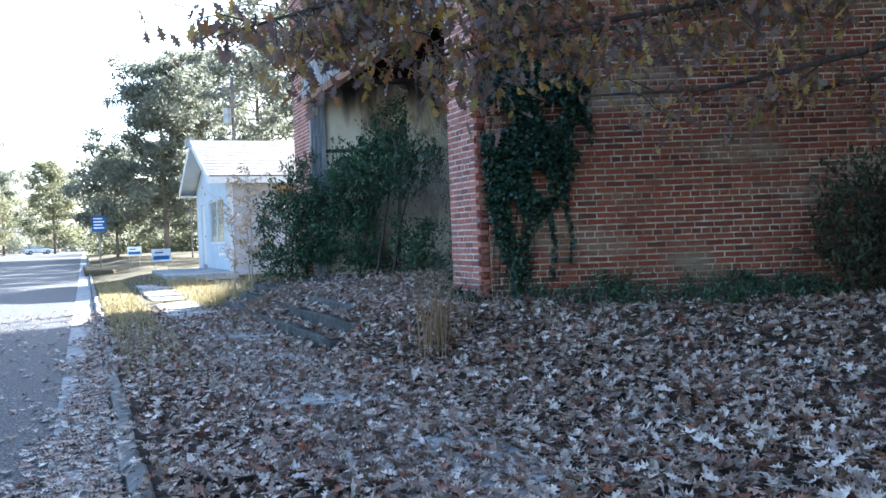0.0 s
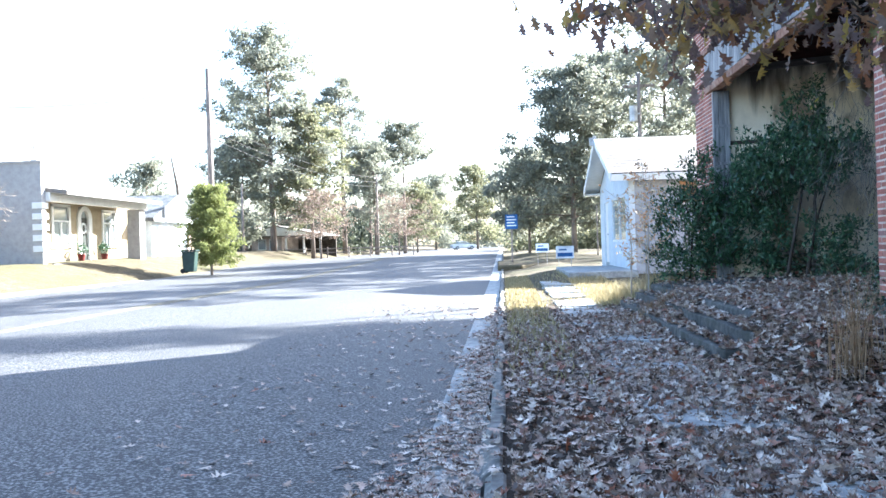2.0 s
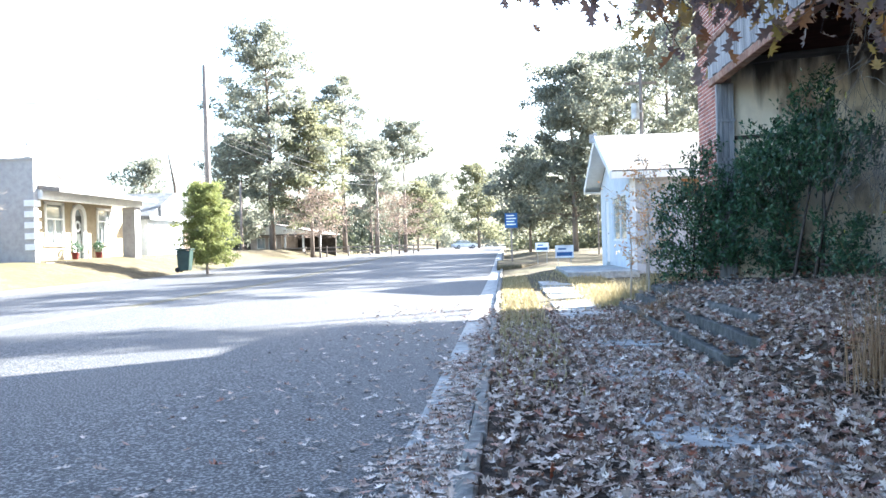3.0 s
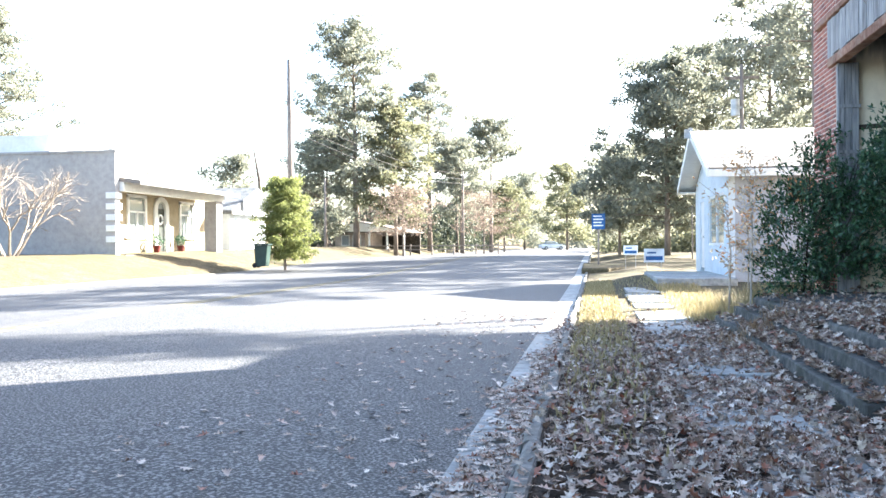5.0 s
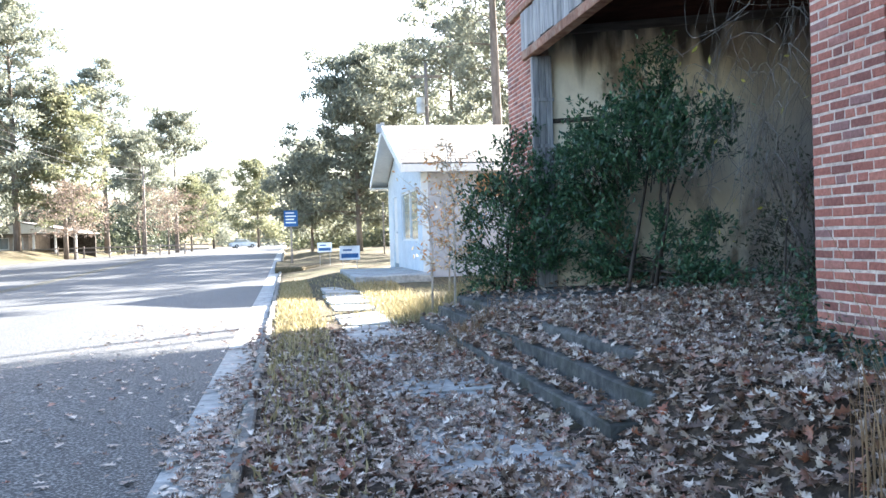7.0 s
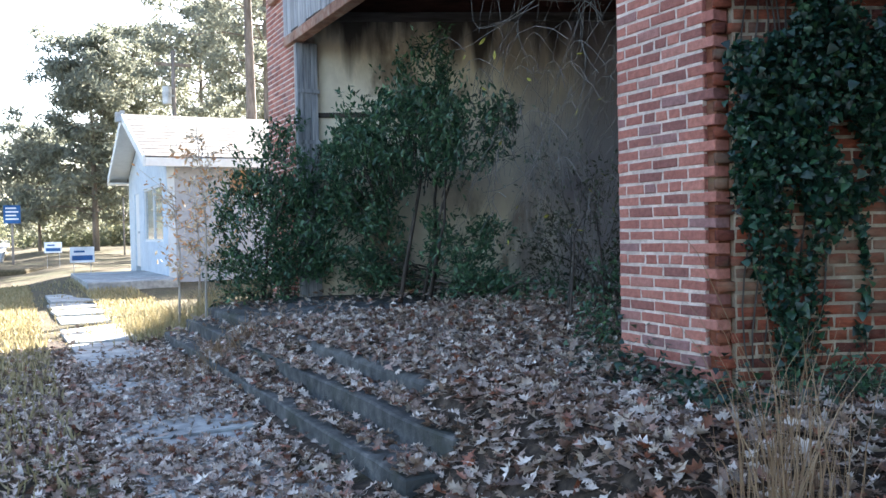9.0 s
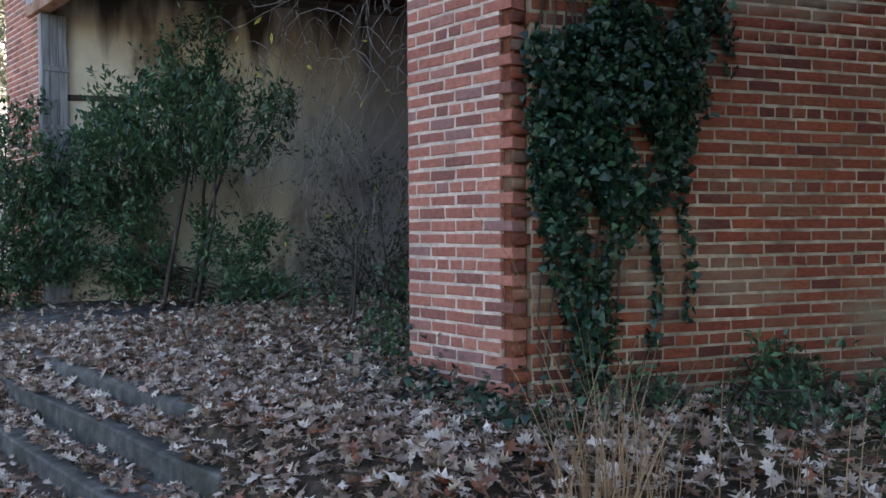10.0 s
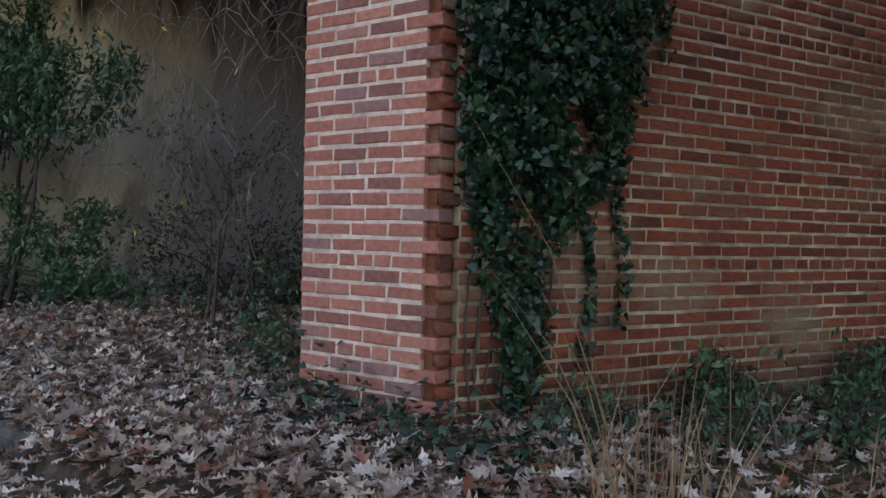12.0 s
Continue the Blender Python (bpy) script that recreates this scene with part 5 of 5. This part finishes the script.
for x in np.arange(-24, -10, 2.0):
    part("post", cuboid(x, x + 0.12, 70, 70.12, 0.4, 1.5), POLE_WOOD, fence)
for zz in (0.95, 1.3):
    part("rail", cuboid(-24, -10, 70.13, 70.19, zz, zz + 0.1), POLE_WOOD, fence)


def car(x, y, z, yaw):
    t = thing("parked_car", (x, y, z), "white car far along the street", "car")
    m = pose(x, y, z, 0, 0, yaw)
    bm = bmesh.new()
    prism(bm, [(-2.2, 0.3), (2.2, 0.3), (2.25, 0.7), (1.5, 0.92), (-1.9, 0.95), (-2.25, 0.75)], "y", -0.88, 0.88)
    bm.transform(m)
    part("body", bm, CAR_WHITE, t, bevel=0.05)
    bm = bmesh.new()
    prism(bm, [(-1.6, 0.93), (1.1, 0.93), (0.4, 1.42), (-1.1, 1.44)], "y", -0.76, 0.76)
    bm.transform(m)
    part("cabin", bm, GLASS, t, bevel=0.05)
    part("roof", cuboid(-1.1, 0.4, -0.7, 0.7, 1.43, 1.48, m=m), CAR_WHITE, t)
    for a in (-1.35, 1.35):
        for s in (-0.9, 0.72):
            bm = bmesh.new()
            tube(bm, [m @ Vector((a, s, 0.32)), m @ Vector((a, s + 0.18, 0.32))], [0.32, 0.32], 14)
            wheel = part("wheel", bm, BLACK_RUBBER, t)
            bm = bmesh.new()
            tube(bm, [m @ Vector((a, s - 0.01, 0.32)), m @ Vector((a, s + 0.19, 0.32))], [0.18, 0.18], 10)
            part("rim", bm, METAL_GREY, wheel)


car(-11.0, 146, 0.55, 20)

# ---- trees ----
def pine(x, y, z, h, r, first, seed, leaf=PINE_LEAF, limbs=34, per=22, tuft=0.5, label="tall pine with layered needle tufts", name="pine_tree", trunk=None, cat="tree"):
    rr = random.Random(seed)
    t = thing(name, (x, y, z), label, cat)
    k = trunk or h * 0.014
    bm = bmesh.new()
    lean = rr.uniform(-0.02, 0.02) * h
    line = [Vector((x + lean * u * u, y, z - 0.4 + (h + 0.2) * u)) for u in (0, 0.25, 0.5, 0.75, 1)]
    tube(bm, line, [k * 1.15, k * 0.9, k * 0.7, k * 0.42, k * 0.08], 8)
    part("trunk", bm, FAR_BARK, t, smooth=True)
    bm = bmesh.new()
    spots = []
    for q in range(limbs):
        u = first + (1 - first) * (q + rr.random() * 0.9) / limbs
        s = Vector((x + lean * u * u, y, z + h * u))
        v = (u - first) / (1 - first)
        reach = r * (0.45 + 0.75 * math.sin(math.pi * min(1, 0.2 + v * 0.8)) * (1 - 0.35 * v)) * rr.uniform(0.45, 1.1)
        a = q * 2.4 + rr.uniform(-0.5, 0.5)
        e = s + Vector((math.cos(a) * reach, math.sin(a) * reach, reach * rr.uniform(-0.05, 0.4)))
        tube(bm, [s, s.lerp(e, 0.5) + Vector((0, 0, 0.06 * reach)), e], [k * 0.24, k * 0.15, k * 0.05], 4)
        for w in (0.4, 0.58, 0.75, 0.9, 1.0):
            if rr.random() < 0.85:
                spots.append(s.lerp(e, w) + Vector((rr.gauss(0, 0.16), rr.gauss(0, 0.16), rr.gauss(0.05, 0.08))) * reach)
    part("branchwork", bm, FAR_BARK, t)
    c = np.array([tuple(s) for s in spots])
    per = int(per * 2.4)
    place = np.repeat(c, per, 0) + RNG.normal(size=(len(c) * per, 3)) * np.array([0.45, 0.45, 0.24]) * tuft * 1.6
    n = len(place)
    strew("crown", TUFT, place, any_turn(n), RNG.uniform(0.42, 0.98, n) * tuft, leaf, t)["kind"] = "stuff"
    return t


pine(-24.1, 67.0, 0.9, 19.6, 5.2, 0.30, 1, limbs=62, per=30)
pine(-27.5, 69.0, 0.9, 10.5, 4.2, 0.12, 2, limbs=46, per=30, label="dark lower pine beside the tall one")
pine(-20.8, 68.0, 0.9, 13.0, 3.4, 0.18, 3, OLIVE_LEAF, 44, 30, label="yellow-green tree beside the tall pine")
pine(-21.6, 87.9, 0.9, 19.0, 4.0, 0.45, 4, limbs=38, per=26)
pine(-18.2, 89.0, 0.9, 12.0, 3.4, 0.3, 14, limbs=34, per=26)
pine(-15.5, 94.2, 0.9, 15.0, 3.8, 0.66, 5, limbs=24, per=26, tuft=0.55)
pine(-21.0, 103.0, 0.9, 14.0, 3.4, 0.5, 6, limbs=24, per=24)
pine(-15.0, 104.0, 0.9, 8.5, 3.4, 0.1, 15, OLIVE_LEAF, 34, 26, label="yellow-green tree beside the far road")
pine(-19.0, 63.0, 0.9, 5.0, 3.4, 0.22, 7, RUSSET_LEAF, 60, 5, 0.26, "small russet tree losing its leaves", "russet_tree")
pine(-14.0, 76.0, 0.9, 5.2, 3.2, 0.22, 17, RUSSET_LEAF, 60, 5, 0.26, "small russet tree losing its leaves", "russet_tree")
pine(1.6, 56.9, 0.6, 13.4, 4.6, 0.14, 8, limbs=66, per=32, trunk=0.2)
pine(4.6, 60.0, 0.6, 15.0, 4.6, 0.2, 9, limbs=54, per=30)
pine(-1.6, 62.0, 0.6, 8.0, 3.6, 0.12, 19, limbs=44, per=28, label="broad lower pine beside the street")
pine(7.6, 52.0, 0.6, 15.5, 5.0, 0.3, 10, limbs=48, per=30)
pine(8.2, 38.5, 0.6, 17.5, 4.6, 0.45, 11, limbs=34, per=26, tuft=0.42, trunk=0.26)
pine(11.5, 46.0, 0.6, 17.0, 5.0, 0.3, 12, limbs=44, per=28)
pine(5.1, 29.5, 0.6, 17.0, 3.6, 0.62, 18, limbs=22, per=24, tuft=0.42, trunk=0.24, label="tall pine trunk rising behind the white shop")
pine(-18.5, 34.5, 0.35, 4.2, 1.3, 0.06, 13, CEDAR_LEAF, 150, 24, 0.16, "bright green cedar beside the driveway", "cedar_tree", 0.07)
# unseen umbrella pines behind the brick building, placed for the road's shadow bands
for k, (x_, y_) in enumerate(((9.6, 20.9), (12.0, 21.8), (14.6, 22.5), (17.4, 23.2))):
    pine(x_, y_, 0.4, 14.2 + 0.3 * (k % 2), 1.5, 0.92, 50 + k, limbs=13, per=9, tuft=0.42, label="unseen slim pine with a flat crown, casting shadow on the road")
# unseen broad trees added behind the oak to cut sky light on the lot
for k, (x_, y_) in enumerate(((9.5, -13.5), (14.5, -8.5), (8.0, -20.0))):
    pine(x_, y_, 0.3, 12.0, 5.2, 0.08, 60 + k, OLIVE_LEAF, 46, 12, 0.95, "unseen broad tree added to shade the lot and side wall", "unseen_shade_tree")
pine(-52.0, 56.0, 0.9, 20.0, 5.2, 0.4, 16, limbs=44, per=26)
pine(-37.0, 70.0, 0.9, 9.0, 3.0, 0.4, 20, limbs=20, per=22)
pine(-8.5, 150.0, 0.5, 15.0, 5.0, 0.1, 21, OLIVE_LEAF, 50, 24, 0.7, "broad roadside tree far off", "roadside_tree")
pine(-17.0, 160.0, 0.5, 14.5, 6.0, 0.1, 22, limbs=50, per=24, tuft=0.7, label="dense pine far along the street")
snag = thing("dead_snag", (-26.7, 51.1, 0.9), "bare dead tree trunk", "tree")
bm = bmesh.new()
tube(bm, [(-26.3, 51.1, 0.5), (-26.5, 51.1, 4.0), (-26.6, 51.1, 6.0), (-27.0, 51.1, 8.2)], [0.16, 0.13, 0.1, 0.04], 7)
part("trunk", bm, BARK, snag)

# bare pale tree before the stucco wall
crape = thing("bare_tree", (-26.4, 24.8, 0.95), "leafless pale-barked tree with many fine twigs", "tree")
bm = bmesh.new()
rr = random.Random(31)


def fork(p, d, length, r, depth):
    e = p + d * length
    tube(bm, [p, p.lerp(e, 0.5) + Vector((rr.gauss(0, 0.04), rr.gauss(0, 0.04), 0)) * length, e], [r, r * 0.8, r * 0.6], 4 if depth < 3 else 6)
    if depth:
        for k in range(3 if depth > 2 else 2):
            dd = (d + Vector((rr.gauss(0, 0.5), rr.gauss(0, 0.5), rr.gauss(0.0, 0.28)))).normalized()
            fork(e, dd, length * rr.uniform(0.55, 0.82), r * 0.6, depth - 1)


for a in (0.2, 1.5, 2.9, 4.4, 5.4):
    fork(Vector((-26.4 + 0.15 * math.cos(a), 24.8 + 0.15 * math.sin(a), 0.8)), Vector((0.62 * math.cos(a), 0.62 * math.sin(a), 1)).normalized(), 1.35, 0.075, 6)
part("branchwork", bm, CRAPE_BARK, crape)

# thin saplings before the shop
def sapling(x, y, z, h, seed, leaf, label, n=90, size=0.09):
    rr = random.Random(seed)
    t = thing("sapling", (x, y, z), label, "sapling")
    bm = bmesh.new()
    tube(bm, [(x, y, z - 0.1), (x + 0.03, y, z + h * 0.5), (x - 0.05, y + 0.05, z + h)], [0.018, 0.012, 0.004], 5)
    tips = []
    for k in range(26):
        u = rr.uniform(0.25, 0.95)
        s = Vector((x, y, z + h * u))
        a = rr.uniform(0, 6.28)
        e = s + Vector((math.cos(a), math.sin(a), rr.uniform(0.2, 0.8))) * rr.uniform(0.2, 0.55)
        tube(bm, [s, s.lerp(e, 0.5), e], [0.006, 0.004, 0.002], 4)
        tips += [e, s.lerp(e, 0.7), s.lerp(e, 0.45)]
    part("stem", bm, PALE_BARK, t)["kind"] = "stuff"
    pl = np.array([tuple(tips[k % len(tips)]) for k in range(n)]) + RNG.normal(size=(n, 3)) * 0.04
    strew("leaves", LANCE, pl, any_turn(n), RNG.uniform(0.6, 1.2, n) * size, leaf, t)


PALE_LEAF = material("bleached_leaves", [(0.5, 0.42, 0.3), (0.62, 0.55, 0.42), (0.55, 0.36, 0.2), (0.6, 0.3, 0.14)], 20, 0.7, 0, vary="island", thin=0.3)
sapling(-1.14, 7.6, 0.35, 2.4, 41, PALE_LEAF, "thin sapling with a few bleached and orange leaves", 420)
sapling(-1.3, 8.6, 0.3, 1.7, 42, PALE_LEAF, "thin sapling with a few bleached leaves", 200)
sapling(-0.9, 9.3, 0.3, 1.9, 43, PALE_LEAF, "thin sapling with a few bleached leaves", 200)

# far woods
woods = thing("far_woods", (-10, 230, 0), "far line of mixed woods closing the street", "woods", kind="stuff")
n0 = 2600
X = RNG.uniform(-230, 160, n0)
Y = 225 + 0.15 * np.abs(X + 12) + RNG.uniform(0, 30, n0)
H = 9 + 5 * np.sin(X * 0.13) + 3 * np.sin(X * 0.41 + 1)
C = np.stack([X, Y, RNG.uniform(0, 1, n0) ** 0.8 * (H + 4)], -1)
place = np.repeat(C, 14, 0) + RNG.normal(size=(n0 * 14, 3)) * (1.4, 1.4, 0.9)
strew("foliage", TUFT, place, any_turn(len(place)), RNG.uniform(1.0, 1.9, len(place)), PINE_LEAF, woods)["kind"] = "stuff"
for side, xs, ys_, mat_ in ((0, (-75, -30), (80, 120), RUSSET_LEAF), (1, (6, 60), (66, 110), PINE_LEAF), (2, (-36, -21.5), (110, 150), HEDGE_LEAF), (3, (-48, -21.5), (86, 104), HEDGE_LEAF), (4, (-3, 14), (84, 120), OLIVE_LEAF)):
    n0 = 900
    X, Y = RNG.uniform(*xs, n0), RNG.uniform(*ys_, n0)
    C = np.stack([X, Y, 0.8 + RNG.uniform(0, 1, n0) * (3.5 + 2.5 * np.sin(X * 0.5 + Y * 0.3) + 2.5 * (side == 1))], -1)
    place = np.repeat(C, 14, 0) + RNG.normal(size=(n0 * 14, 3)) * (0.7, 0.7, 0.5)
    strew("undergrowth", TUFT, place, any_turn(len(place)), RNG.uniform(0.45, 0.9, len(place)), mat_, woods)["kind"] = "stuff"

# ---- brick pieces ----
def lay(me, m, parent):
    ob = new("brick", me)
    ob.matrix_basis = m
    ob.parent = parent
    ob.matrix_parent_inverse = whole(parent).inverted()


# pier face: four stretchers, then a half and three stretchers with an open tooth at the corner
rr = random.Random(8)
j = 0
face = Matrix(((0, 1, 0, 0), (-1, 0, 0, 0), (0, 0, 1, 0), (0, 0, 0, 1)))
late = []
z = 0.30
while z < TOP - COURSE:
    rows = []
    if j % 6 == 1:
        a, lens = 0.81, [0.08, 0.16] + [0.104] * 3 + [0.175]
    elif j % 2:
        a, lens = 0.81, [0.1, STRETCH, STRETCH, STRETCH - 0.005]
    else:
        a, lens = 0.81, [0.195, 0.2, 0.207, 0.208]
    for L in lens:
        rows.append((a - L / 2, L))
        a -= L
    for c, L in rows:
        m = Matrix.Translation((rr.uniform(-0.002, 0.002), c, z + COURSE / 2 + rr.uniform(-0.001, 0.001))) @ face
        late.append((brick_data(round(L, 3), 0.1, BRICK, rr.randint(0, 7)), m, wall_pier))
    z += COURSE
    j += 1
for me, m, p in late[:290]:
    lay(me, m, p)


def joined(name, items, mat, parent):
    vs, fs, n = [], [], 0
    for me, m in items:
        me_v = np.empty(len(me.vertices) * 3, np.float32)
        me.vertices.foreach_get("co", me_v)
        mm = np.array(m)
        vs.append(me_v.reshape(-1, 3) @ mm[:3, :3].T + mm[:3, 3])
        for p in me.polygons:
            t = list(p.vertices)
            fs += [(t[0] + n, t[k] + n, t[k + 1] + n) for k in range(1, len(t) - 1)]
        n += len(me.vertices)
    ob = np_object(name, np.concatenate(vs), fs, mat, parent)
    ob["kind"] = "stuff"
    return ob


BRICK_FAR = material("red_brick_far", [(0.235, 0.1, 0.083), (0.35, 0.132, 0.1), (0.41, 0.16, 0.12), (0.46, 0.19, 0.14), (0.28, 0.15, 0.138)], 30, 0.9, 0.35, 60, vary="island", amount=0.22)
joined("upper_bricks", [(me, m) for me, m, _ in late[290:]], BRICK_FAR, wall_pier)
single, rest, corner = [], [], []
for j, s, z, L in wall_rows(side_len, 0.30, TOP, 1):
    if j % 2 == 0:
        if s + L / 2 < 0.12:
            continue
        if s - L / 2 < 0.1:
            s, L = (s + L / 2 + 0.1) / 2, s + L / 2 - 0.1
    m = turn_side @ Matrix.Translation((s, 0, z))
    if j % 2 and s - L / 2 < 0.01:
        corner.append((brick_data(round(L, 3), 0.036, BRICK, j % 3), m))
        continue
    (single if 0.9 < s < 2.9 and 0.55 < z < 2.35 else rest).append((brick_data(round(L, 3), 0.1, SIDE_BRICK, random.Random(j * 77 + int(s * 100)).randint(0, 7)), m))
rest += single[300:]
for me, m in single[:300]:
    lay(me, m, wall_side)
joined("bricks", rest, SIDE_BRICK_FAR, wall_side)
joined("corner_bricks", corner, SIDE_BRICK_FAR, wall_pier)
items = []
for j, s, z, L in wall_rows(1.26, 0.1, TOP, 2):
    items.append((brick_data(round(L, 3), 0.1, BRICK, j % 3), Matrix.Translation((0, 7.36 + 1.26 - s, z)) @ face))
joined("bricks", items, BRICK_FAR, far_pier)
items = []
for j, s, z, L in wall_rows(6.5, 4.62, TOP, 2):
    items.append((brick_data(round(L, 3), 0.1, BRICK, j % 3), Matrix.Translation((0, 7.34 - s, z)) @ face))
joined("bricks", items, BRICK_FAR, lintel)
